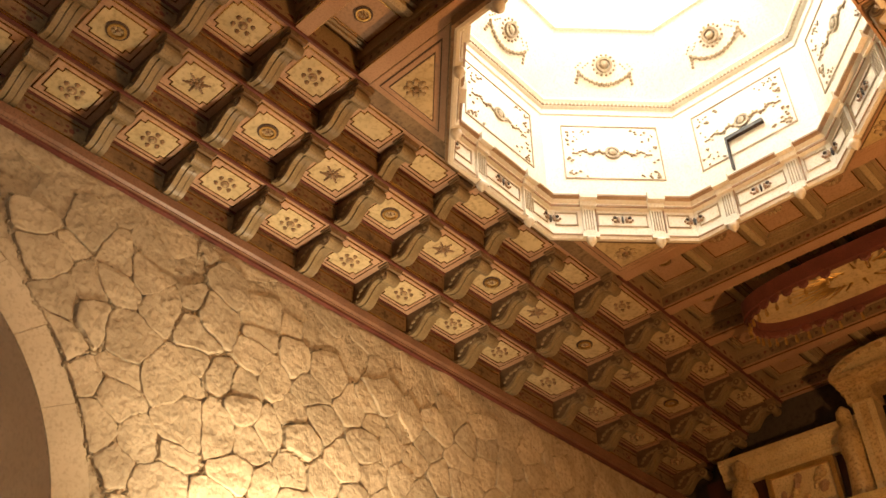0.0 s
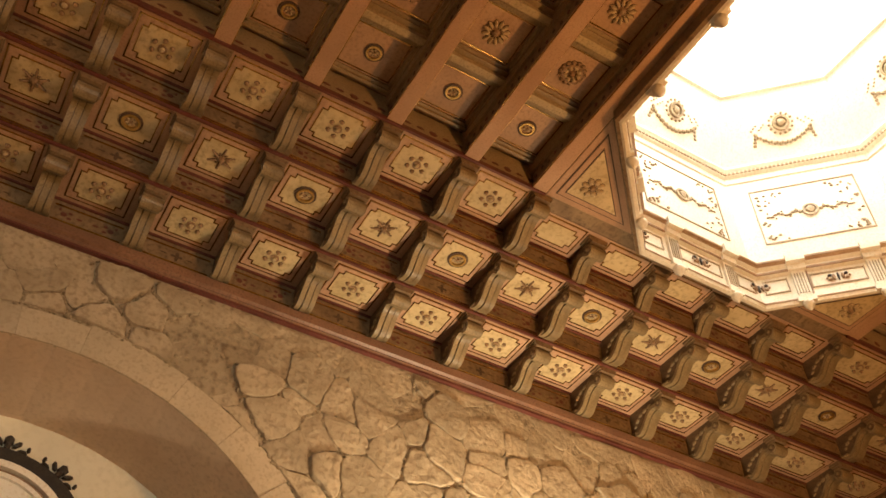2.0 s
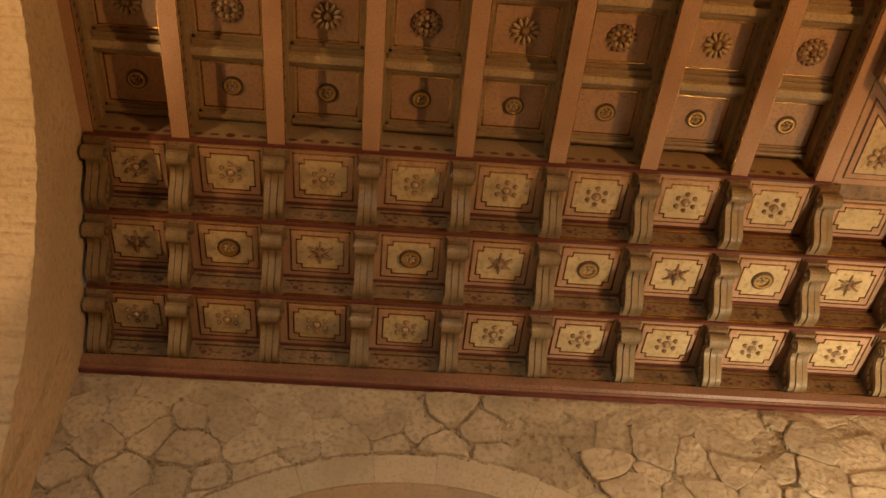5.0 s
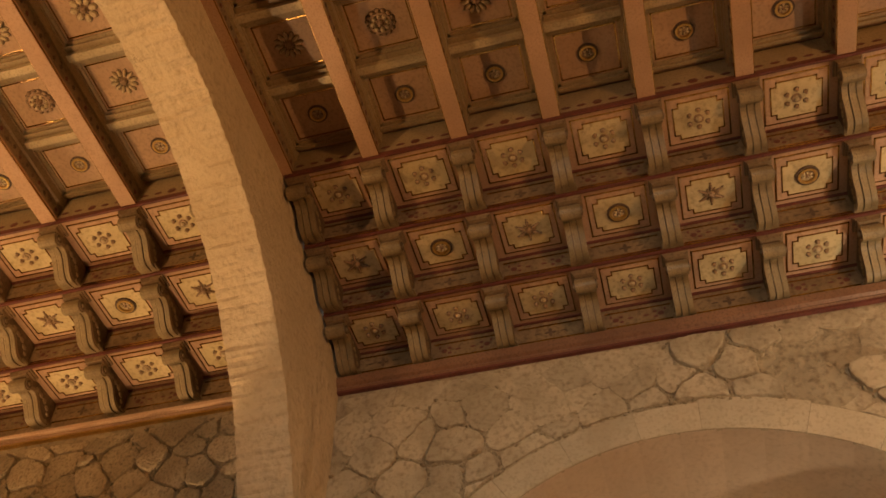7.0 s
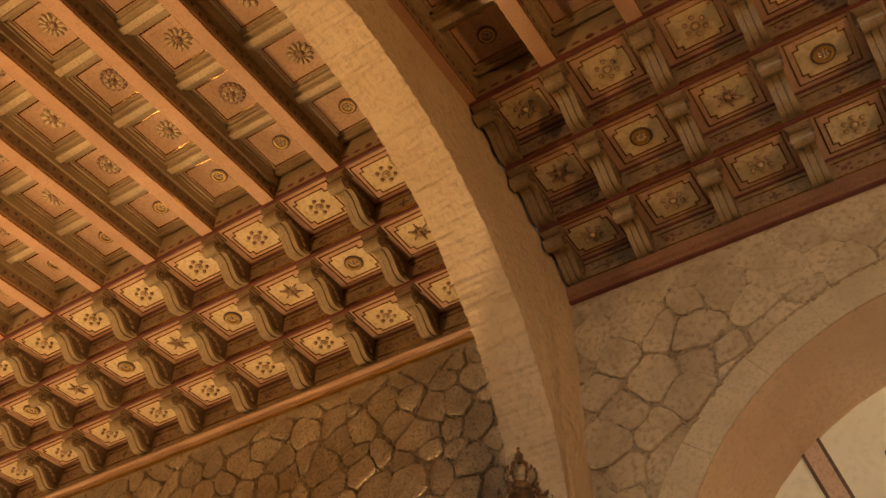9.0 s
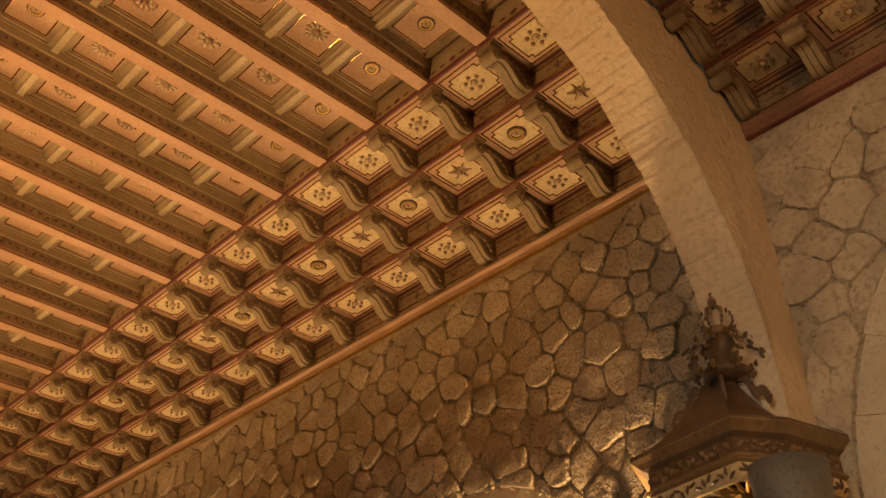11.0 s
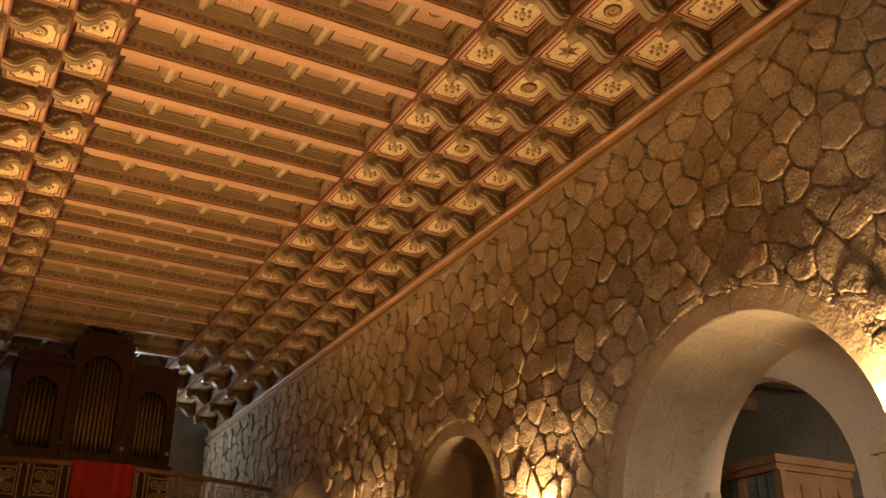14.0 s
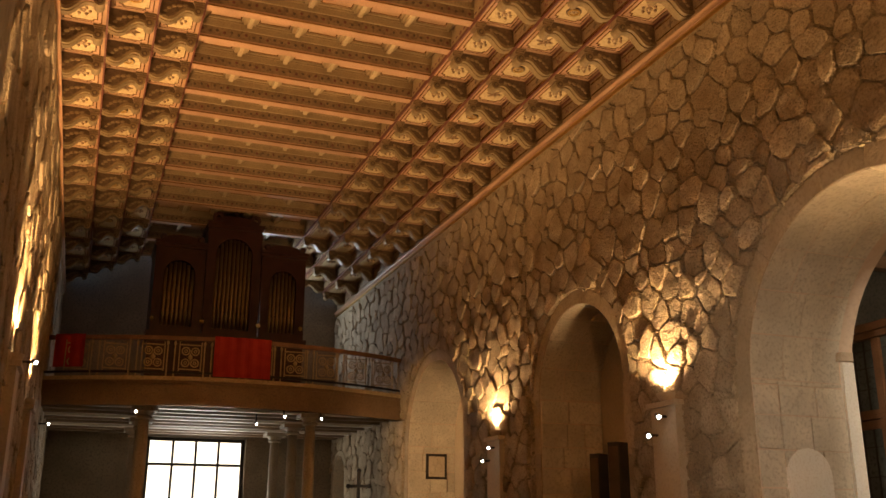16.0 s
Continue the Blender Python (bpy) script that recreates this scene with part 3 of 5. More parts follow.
octa_ring(b, [(AP, 8.47), (AP - 0.04, 8.49), (AP - 0.04, 8.54), (AP - 0.08, 8.57), (AP - 0.10, 8.61), (AP - 0.10, 8.64), (AP - 0.02, 8.655), (AP, 8.66)], WHITEP)
octa_ring(b, [(AP - 0.078, 8.568), (AP - 0.108, 8.60), (AP - 0.108, 8.622), (AP - 0.10, 8.625)], ROSED)
octa_ring(b, [(AP - 0.040, 8.488), (AP - 0.050, 8.492), (AP - 0.050, 8.515), (AP - 0.040, 8.52)], ROSED)
octa_ring(b, [(AP - 0.033, 8.085), (AP - 0.038, 8.09), (AP - 0.038, 8.105), (AP - 0.033, 8.11)], ROSED)
part("lower_cornice", b, lantern)
STUCCO = mat("gilt_stucco", (0.34, 0.26, 0.16), (0.48, 0.39, 0.26), 0.5, 9, 60, 0.1)
b = Build()
octa_ring(b, [(AP, 9.99), (AP - 0.02, 10.0), (AP - 0.02, 10.08), (AP - 0.05, 10.10), (AP - 0.10, 10.17), (AP - 0.10, 10.20), (AP, 10.21)], WHITEP)
part("upper_cornice", b, lantern)
b = Build()
for k in range(8):
    p, q = octa(k, AP - 0.02, 10.11), octa(k + 1, AP - 0.02, 10.11)
    d = (q - p).normalized()
    inn = Vector((LC[0], LC[1], 10.11)) - (p + q) / 2
    inn.normalize()
    for j in range(34):
        c = p.lerp(q, (j + 0.5) / 34)
        o = [c + d * sx * 0.016 + inn * sy + Vector((0, 0, sz)) for sx in (-1, 1) for sy in (0, 0.055) for sz in (0, 0.055)]
        b.add(o, [(0, 1, 3, 2), (4, 6, 7, 5), (0, 4, 5, 1), (2, 3, 7, 6), (0, 2, 6, 4), (1, 5, 7, 3)], STUCCO)
part("dentils", b, lantern, "row of gilt dentils")


def side_frame(k):
    """Middle of side k, direction along it, inward normal."""
    p, q = octa(k, AP, 0), octa(k + 1, AP, 0)
    d = (q - p).normalized()
    return (p + q) / 2, d, Vector((LC[0], LC[1], 0)) - (p + q) / 2, (q - p).length


def slab(b, c, d, n, w, h, t, z, material):
    """An upright slab on a side: centre c, width w, thickness t, from z up h."""
    o = [c + d * sx * w / 2 + n * sy + Vector((0, 0, z + sz)) for sx in (-1, 1) for sy in (-0.005, t) for sz in (0, h)]
    b.add(o, [(0, 1, 3, 2), (4, 6, 7, 5), (0, 4, 5, 1), (2, 3, 7, 6), (0, 2, 6, 4), (1, 5, 7, 3)], material)


up = Vector((0, 0, 1))
for k in range(8):
    c, d, n, length = side_frame(k)
    n = n.normalized()
    for e in (-1, 1):
        b = Build()
        m = c + d * e * 0.375
        slab(b, m, d, n, 0.13, 0.35, 0.035, 8.13, WHITEP)
        for r in (-0.042, -0.014, 0.014, 0.042):
            slab(b, m + d * r, d, n, 0.010, 0.27, 0.046, 8.17, STUCCO)
        slab(b, m, d, n, 0.19, 0.10, 0.135, 8.55, WHITEP)
        slab(b, m, d, n, 0.18, 0.07, 0.075, 8.48, WHITEP)
        slab(b, m - d * 0.088, d, n, 0.012, 0.55, 0.02, 8.09, ROSED)
        slab(b, m, d, n, 0.18, 0.07, 0.06, 8.05, WHITEP)
        part("pilaster", b, lantern)
        b = Build()
        g = m + n * 0.03
        b.turned([(0.02, 0.09), (0.055, 0.075), (0.06, 0.05), (0.05, 0.02), (0.025, -0.01), (0.012, -0.03), (0.004, -0.04)], (g.x, g.y, 7.97), WHITEP, 10)
        part("pendant", b, lantern, smooth=True)
    b = Build()
    for off, w in ((0, 0.54), (-0.62, 0.24), (0.62, 0.24)):
        m = c + d * off
        for zz in (8.245, 8.415):
            slab(b, m, d, n, w, 0.013, 0.012, zz, STUCCO)
        for e in (-1, 1):
            slab(b, m + d * e * w / 2, d, n, 0.012, 0.185, 0.012, 8.247, STUCCO)
    part("frieze_frame", b, lantern, "thin gilt frieze frames")
    b = Build()
    for off in (0, -0.80, 0.80):
        m = c + d * off + n * 0.006 + up * 8.34
        for e in (-1, 1):
            if off and e * off > 0:
                continue
            b.lump(m + d * e * 0.045, d * 0.020, up * 0.050, n * 0.02, ROSED)
            b.lump(m + d * e * 0.080 + up * 0.028, d * 0.024, up * 0.020, n * 0.02, IRON)
            b.lump(m + d * e * 0.080 - up * 0.030, d * 0.024, up * 0.016, n * 0.02, ROSED)
            b.lump(m + d * e * 0.110 - up * 0.005, d * 0.014, up * 0.014, n * 0.02, ROSED)
        b.lump(m, d * 0.014, up * 0.060, n * 0.02, IRON)
    part("leaf_ornament", b, lantern, "dark gilt leaf ornament")
    # wall panel with scrolls
    b = Build()
    for zz in (8.95, 9.80):
        slab(b, c, d, n, 1.14, 0.016, 0.012, zz, STUCCO)
    for e in (-1, 1):
        slab(b, c + d * e * 0.57, d, n, 0.014, 0.866, 0.012, 8.95, STUCCO)
    part("panel_frame", b, lantern, "thin gilt panel frame")
    b = Build()
    m = c + n * 0.004 + up * 9.37
    b.lump(m, d * 0.055, up * 0.07, n * 0.035, STUCCO, 8)
    b.ring(m, d, up, n, 0.065, 0.09, 0.02, STUCCO, 12)
    fr = random.Random(30 + k)
    for e in (-1, 1):
        for j in range(10):
            b.lump(m + d * e * (0.11 + 0.038 * j) + up * 0.024 * math.sin(j * 1.3), d * 0.026, up * (0.030 - 0.0024 * j), n * 0.018, STUCCO, 5)
            if j % 2:
                b.lump(m + d * e * (0.11 + 0.038 * j) + up * 0.05 * (1 if j % 4 == 1 else -1), d * 0.014, up * 0.010, n * 0.012, STUCCO, 5)
        for f in (-1, 1):
            q = c + n * 0.004 + d * e * 0.53 + up * (9.37 + f * 0.38)
            for j in range(26):
                u, w = fr.uniform(0.0, 0.30), fr.uniform(0.0, 0.30)
                if u + w > 0.34 or (u > 0.09 and w > 0.09 and fr.random() < 0.6):
                    continue
                r = fr.uniform(0.010, 0.026)
                b.lump(q - d * e * u - up * f * w, d * r, up * r * 0.8, n * 0.016, STUCCO, 5)
    part("stucco_scrolls", b, lantern, "gilt stucco scrollwork")
    # wreath and swag of the upper stage
    b = Build()
    m = c + n * 0.235 + up * 10.66
    level, up = up, (up * 0.79 + n * 0.41).normalized()
    n = (n * 0.79 - level * 0.41).normalized()
    b.ring(m, d, up, n, 0.07, 0.10, 0.04, STUCCO, 14)
    b.lump(m, d * 0.06, up * 0.06, n * 0.05, STUCCO, 8)
    for j in range(14):
        a = math.tau * j / 14
        b.lump(m + (d * math.cos(a) + up * math.sin(a)) * 0.135, d * 0.02, up * 0.02, n * 0.02, STUCCO, 5)
    for j in range(23):
        x = -0.32 + 0.64 * j / 22
        b.lump(m + d * x - up * (0.25 - 1.5 * x * x + 0.012 * (j % 2)), d * 0.020, up * 0.030, n * 0.03, STUCCO, 5)
    for e in (-1, 1):
        for j in range(6):
            b.lump(m + d * e * (0.20 + 0.03 * j) + up * (0.02 - 0.03 * (j % 3)), d * 0.016, up * 0.014, n * 0.014, STUCCO, 5)
    for e in (-1, 1):
        for j in range(4):
            b.lump(m + d * e * (0.31 + 0.012 * j) - up * (0.10 + 0.045 * j), d * 0.026, up * 0.026, n * 0.02, STUCCO, 5)
    part("wreath", b, lantern, "gilt wreath and swag")
    up = level
# open vent hatch in one side
c, d, n, length = side_frame(1)
n = n.normalized()
b = Build()
slab(b, c, d, n, 0.46, 0.05, 0.05, 9.17, IRON)
slab(b, c + d * 0.22, d, n, 0.02, 0.46, 0.05, 8.74, IRON)
part("vent_hatch", b, lantern, "dark edge of an open vent hatch")
# glowing sheet added to close the lantern's top, in place of bright daylight
b = Build()
b.add([octa(k, AP - 0.66, 12.14) for k in range(8)] + [octa(k, AP - 0.66, 12.16) for k in range(8)], [tuple(range(8)), tuple(range(8, 16))] + [(k, (k + 1) % 8, 8 + (k + 1) % 8, 8 + k) for k in range(8)], glow("roof_daylight_glow", (1.0, 0.96, 0.88), 3.0))
part("roof_glass", b, lantern, "added glowing sheet in place of daylight over the lantern")

# corner panels between the lantern and the beams
for sx in (-1, 1):
    for sy, yb in ((-1, HOLE[0] + 0.022), (1, HOLE[1] + 0.018)):
        b = Build()
        xk = XC + sx * U0
        g = abs(xk - LC[0]) + abs(yb - LC[1]) - math.sqrt(2) * (AP + 0.07)
        tri = [(xk, yb), (xk - sx * g, yb), (xk, yb - sy * g)]
        b.prism(tri, lambda p, q, s: (p, q, s), ZB + 0.004, ZB + 0.10, PINK)
        cx, cy = xk - sx * g * 0.30, yb - sy * g * 0.30

        def shrink(f):
            return [(cx + (p - cx) * f, cy + (q - cy) * f) for p, q in tri]
        b.prism(shrink(0.80), lambda p, q, s: (p, q, s), ZB - 0.004, ZB + 0.01, LINE)
        b.prism(shrink(0.76), lambda p, q, s: (p, q, s), ZB - 0.010, ZB + 0.01, PINK)
        b.prism(shrink(0.60), lambda p, q, s: (p, q, s), ZB - 0.016, ZB + 0.01, LINE)
        b.prism(shrink(0.56), lambda p, q, s: (p, q, s), ZB - 0.020, ZB + 0.01, CREAM)
        rosette(b, (cx, cy, ZB - 0.022), (1, 0, 0), (0, 1, 0), (0, 0, -1), "flower", 0.12)
        thing("ceiling", b, "pink and cream triangular corner panel with a rosette beside the lantern", "ceiling panel", kind="structure")
        # rim of the hole
b = Build()
for y in (HOLE[0] - 0.05, HOLE[1] + 0.09):
    b.box(XC - U0, XC + U0, y - 0.06, y + 0.06, ZB + 0.345, ZB + 0.6, RISER)
for s in (-1, 1):
    b.box(XC + s * (U0 + 0.26), XC + s * (U0 + 0.6), HOLE[0], HOLE[1], ZB + 0.012, ZB + 0.5, WOOD)
HX, HY0, HY1 = 2.05, HOLE[0] - 0.04, HOLE[1] + 0.08
for k in range(8):
    p, q = octa(k, AP + 0.055, ZB + 0.012), octa(k + 1, AP + 0.055, ZB + 0.012)

    def rim(v):
        dx, dy = v.x - LC[0], v.y - LC[1]
        lim = min(HX / max(abs(dx), 0.01), ((HY1 - LC[1]) if dy > 0 else (LC[1] - HY0)) / max(abs(dy), 0.01))
        return Vector((LC[0] + dx * lim, LC[1] + dy * lim, ZB + 0.012))
    corner = Vector((LC[0] + math.copysign(HX, p.x + q.x - 2 * LC[0]), HY1 if p.y + q.y > 2 * LC[1] else HY0, ZB + 0.012))
    if k % 2 == 0:
        b.add([p, q, rim(q), corner, rim(p)], [(0, 1, 2, 3, 4)], RISER)
    else:
        b.quad(p, q, rim(q), rim(p), RISER)
thing("trim", b, "dark timber trimming round the lantern opening", "trim", kind="structure")


# ---- chancel side arch: boarded tympanum with a round carved frame ----
XT = -7.30
b = Build()
poly = [(0.27 - 2.44, 0.0)] + arch_points(0.27, 2.44, 3.73, 32) + [(0.27 + 2.44, 0.0)]
b.prism(poly, lambda p, q, s: (s, p, q), XT - 0.06, XT, TYMP)
tymp = thing("tympanum", b, "cream boarded screen filling the chancel side arch", "screen", kind="structure")
for e in (-1, 1):
    b = Build()
    o = [(0.27 + e * 1.50, 5.72), (0.27 + e * 1.34, 5.78), (0.27 + e * 1.02, 4.3), (0.27 + e * 1.18, 4.3)]
    b.prism(o, lambda p, q, s: (s, p, q), XT, XT + 0.02, mat("rose_band_paint", (0.50, 0.34, 0.24), (0.58, 0.41, 0.30), 0.6))
    for i in (0, 1):
        p, q = o[i], o[3 - i]
        b.prism([p, (p[0] + 0.03, p[1]), (q[0] + 0.03, q[1]), q], lambda p, q, s: (s, p, q), XT + 0.018, XT + 0.03, LINE)
    part("painted_band", b, tymp, "rose band with dark edges")
CZ, CY = 5.01, 0.25
frame_ob = thing("round_frame", None, "dark carved round frame with leaf crests round a white disc", "frame")
frame_ob.location = (0, 0, 0)
b = Build()
b.ring((XT, CY, CZ), (0, 1, 0), (0, 0, 1), (1, 0, 0), 0.72, 0.84, 0.07, IRON, 64)
part("carved_ring", b, frame_ob)
b = Build()
b.ring((XT, CY, CZ), (0, 1, 0), (0, 0, 1), (1, 0, 0), 0.665, 0.72, 0.10, WHITEP, 64)
b.ring((XT, CY, CZ), (0, 1, 0), (0, 0, 1), (1, 0, 0), 0.63, 0.66, 0.05, ROSED, 64)
b.ring((XT, CY, CZ), (0, 1, 0), (0, 0, 1), (1, 0, 0), 0.595, 0.63, 0.08, WHITEP, 64)
part("white_moulding", b, frame_ob, "white turned moulding")
b = Build()
b.prism([(CY + 0.60 * math.cos(math.tau * i / 48), CZ + 0.60 * math.sin(math.tau * i / 48)) for i in range(48)], lambda p, q, s: (s, p, q), XT, XT + 0.04, WHITEP)
part("disc", b, frame_ob, "white disc")
for j in range(12):
    a = math.tau * (j + 0.5) / 12 + math.pi / 12
    b = Build()
    c = Vector((XT + 0.02, CY + 0.84 * math.cos(a), CZ + 0.84 * math.sin(a)))
    d = Vector((0, math.cos(a), math.sin(a)))
    s = Vector((0, -math.sin(a), math.cos(a)))
    x = Vector((1, 0, 0))
    b.lump(c + d * 0.09, d * 0.055, s * 0.045, x * 0.05, IRON)
    b.lump(c + d * 0.04, d * 0.05, s * 0.03, x * 0.05, IRON)
    for e in (-1, 1):
        b.lump(c + d * 0.07 + s * e * 0.07, (d + s * e).normalized() * 0.05, (s - d * e).normalized() * 0.022, x * 0.04, IRON)
        b.lump(c + d * 0.02 + s * e * 0.12, s * 0.045, d * 0.018, x * 0.04, IRON)
        b.lump(c + d * 0.055 + s * e * 0.165, d * 0.025, s * 0.018, x * 0.04, IRON)
    part("leaf_crest", b, frame_ob)

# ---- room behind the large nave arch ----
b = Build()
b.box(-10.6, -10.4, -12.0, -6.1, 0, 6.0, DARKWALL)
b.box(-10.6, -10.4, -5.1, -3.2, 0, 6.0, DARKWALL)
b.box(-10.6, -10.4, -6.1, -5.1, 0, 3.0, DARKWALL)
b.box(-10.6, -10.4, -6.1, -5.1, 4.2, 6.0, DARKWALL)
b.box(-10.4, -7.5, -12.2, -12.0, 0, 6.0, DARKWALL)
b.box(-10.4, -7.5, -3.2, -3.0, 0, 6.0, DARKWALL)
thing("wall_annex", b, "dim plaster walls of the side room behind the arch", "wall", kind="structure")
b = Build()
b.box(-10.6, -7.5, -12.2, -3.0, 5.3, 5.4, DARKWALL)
for y in (-10.9, -9.7, -8.5, -7.3, -6.1, -4.9):
    b.box(-10.4, -7.5, y - 0.08, y + 0.08, 5.12, 5.3, WOOD)
thing("ceiling", b, "dark beamed ceiling of the side room", "ceiling", kind="structure")
# whitewashed wall behind it, whose opening is set further south
b = Build()
IC, IR, IZ = -7.19, 1.335, 3.20
inner_pts = arch_points(IC, IR, IZ, 32)
for (p, q), (p2, q2) in zip(inner_pts, inner_pts[1:]):
    for x in (-7.505, -7.80):
        b.quad((x, p, q), (x, p2, q2), (x, p2, 5.1), (x, p, 5.1), WHITEP)
    b.quad((-7.505, p, q), (-7.505, p2, q2), (-7.80, p2, q2), (-7.80, p, q), WHITEP)
b.box(-7.505, -7.80, IC + IR, -4.0, 0, 5.1, WHITEP)
b.box(-7.505, -7.80, -9.2, IC - IR, 0, 5.1, WHITEP)
b.box(-7.34, -7.498, -7.672, -7.625, 0, 3.30, WHITEP)
b.box(-7.28, -7.44, -7.69, -7.56, 3.30, 3.39, ASHLAR)
thing("wall_arch", b, "whitewashed inner arch inside the large nave opening", "arch", kind="structure")


CUPWOOD = mat("varnished_brown_wood", (0.20, 0.095, 0.042), (0.30, 0.15, 0.07), 0.5, 3, 60, 0.1, gloss=0.3)


def glazed_cupboard():
    e = thing("glazed_screen", None, "brown wooden vestibule with leaded glass lights in the side room", "vestibule")
    x0, x1, y0, y1, top = -9.6, -8.4, -9.9, -7.63, 3.90
    b = Build()
    b.box(x0, x1 + 0.10, y0 - 0.1, y1 + 0.10, top - 0.09, top, CUPWOOD)
    b.box(x0, x1 + 0.05, y0 - 0.05, y1 + 0.05, top - 0.16, top - 0.09, CUPWOOD)
    part("cornice", b, e)
    for i in range(5):
        y = y0 + (y1 - y0) * i / 4
        b = Build()
        b.box(x1 - 0.08, x1, y - 0.05, y + 0.05, 0, top - 0.16, CUPWOOD)
        part("stile", b, e)
    for z in (0.1, 1.3, 2.72, 2.83):
        b = Build()
        b.box(x1 - 0.085, x1 - 0.006 + 0.02 * (z == 2.83), y0, y1, z, z + 0.10, CUPWOOD)
        part("rail", b, e)
    glass = mat("grey_glass", (0.10, 0.11, 0.10), (0.15, 0.16, 0.15), 0.15, 2, 30, 0)
    for i in range(4):
        ya, yb = y0 + (y1 - y0) * i / 4 + 0.05, y0 + (y1 - y0) * (i + 1) / 4 - 0.05
        for za, zb in ((1.4, 2.72), (2.93, top - 0.16)):
            b = Build()
            b.box(x1 - 0.055, x1 - 0.045, ya, yb, za, zb, glass)
            p = part("pane", b, e, "dull leaded glass")
            b = Build()
            for f in (0.33, 0.66):
                b.box(x1 - 0.044, x1 - 0.036, ya + (yb - ya) * f - 0.008, ya + (yb - ya) * f + 0.008, za, zb, IRON)
            for f in (0.3, 0.6, 0.85):
                b.box(x1 - 0.043, x1 - 0.037, ya, yb, za + (zb - za) * f - 0.006, za + (zb - za) * f + 0.006, IRON)
            part("lead_lattice", b, p)
    b = Build()
    b.box(x0, x1 - 0.08, y1 - 0.06, y1, 0, top - 0.16, CUPWOOD)
    for i in range(4):
        xx = x0 + (x1 - x0) * (i + 0.5) / 4
        b.box(xx - 0.11, xx + 0.11, y1, y1 + 0.02, 0.2, top - 0.3, CUPWOOD)
    part("side_panel", b, e)
    b = Build()
    b.box(x0, x1 - 0.08, y0, y0 + 0.06, 0, top - 0.16, CUPWOOD)
    part("side_panel", b, e)


glazed_cupboard()
# backs of the two blind niches
b = Build()
for c, r, spring, depth in NICHES[1:]:
    poly = [(c - r, 0.0)] + arch_points(c, r, spring, 20) + [(c + r, 0.0)]
    b.prism(poly, lambda p, q, s: (s, p, q), XW - depth - 0.05, XW - depth + 0.002, ASHLAR)
thing("wall_niche", b, "pale stone back of a blind arched niche", "wall", kind="structure")

# ---- small things on the nave wall ----
def uplight(x, y, z, s):
    e = thing("wall_uplight", None, "bowl-shaped uplight glowing on top of a flat wall pier", "wall light", "wall uplights")
    b = Build()
    seg = 12
    prof = [(0.03, -0.10), (0.09, -0.07), (0.13, -0.01), (0.14, 0.03), (0.125, 0.03), (0.115, 0.0)]
    vs = [(r * math.cos(math.pi * i / seg - math.pi / 2), r * math.sin(math.pi * i / seg - math.pi / 2), h) for r, h in prof for i in range(seg + 1)]
    fs = [(j * (seg + 1) + i, j * (seg + 1) + i + 1, (j + 1) * (seg + 1) + i + 1, (j + 1) * (seg + 1) + i) for j in range(len(prof) - 1) for i in range(seg)]
    b.add(vs, fs, ASHLAR)
    part("bowl", b, e)
    b = Build()
    b.lump((0.06, 0, -0.005), (0.045, 0, 0), (0, 0.08, 0), (0, 0, 0.03), glow_lamp, 8)
    part("bulb", b, e, "glowing bulb")
    e.matrix_basis = pose(x, y, z, 0, 0, 0 if s > 0 else 180)
    return e


glow_lamp = glow("lamp_glow", (1.0, 0.75, 0.45), 10)
glow_spot = glow("spot_glow", (1.0, 0.93, 0.75), 22)


def wall_pier(x, y, z, s):
    """The flat pier below an uplight."""
    e = thing("wall_pier", None, "flat grey plastered pier below an uplight with two small spots", "pier", "wall piers")
    b = Build()
    b.box(-0.03, 0.13, -0.24, 0.24, 0.0, z - 0.16, ASHLAR)
    part("shaft", b, e)
    b = Build()
    b.box(-0.03, 0.17, -0.28, 0.28, z - 0.16, z - 0.10, ASHLAR)
    part("cap", b, e)
    e.matrix_basis = pose(x, y, 0, 0, 0, 0 if s > 0 else 180)


def small_spot(x, y, z, s, hold):
    """A little spot lamp on an arm that reaches to the point hold."""
    e = thing("spot_lamp", None, "small black spot lamp with a bright lens", "spot lamp", "small spot lamps")
    m = look((x, y, z), (x - s * 1.2, y + 3.0, z - 1.0)) @ Matrix.Rotation(math.pi, 4, "X")
    b = Build()
    b.turned([(0.022, -0.06), (0.030, -0.05), (0.034, 0.04), (0.038, 0.05)], (0, 0, 0), IRON, 10)
    can = part("can", b, e, smooth=True)
    b = Build()
    b.turned([(0.026, 0.045), (0.022, 0.052), (0.01, 0.056)], (0, 0, 0), glow_spot, 10)
    lens = part("lens", b, e, "bright lens", smooth=True)
    can.matrix_basis = lens.matrix_basis = Matrix.Translation((-x, -y, -z)) @ Matrix.Translation((x, y, z)) @ m.to_3x3().to_4x4()
    b = Build()
    o = Vector(hold) - Vector((x, y, z))
    sd = o.orthogonal().normalized() * 0.01
    sq = o.cross(sd).normalized() * 0.01
    b.add([q + k for q in (Vector((0, 0, 0)), o) for k in (sd + sq, sd - sq, -sd - sq, -sd + sq)], [(0, 1, 2, 3), (4, 5, 6, 7), (0, 1, 5, 4), (1, 2, 6, 5), (2, 3, 7, 6), (3, 0, 4, 7)], IRON)
    part("arm", b, e)
    e.location = (x, y, z)


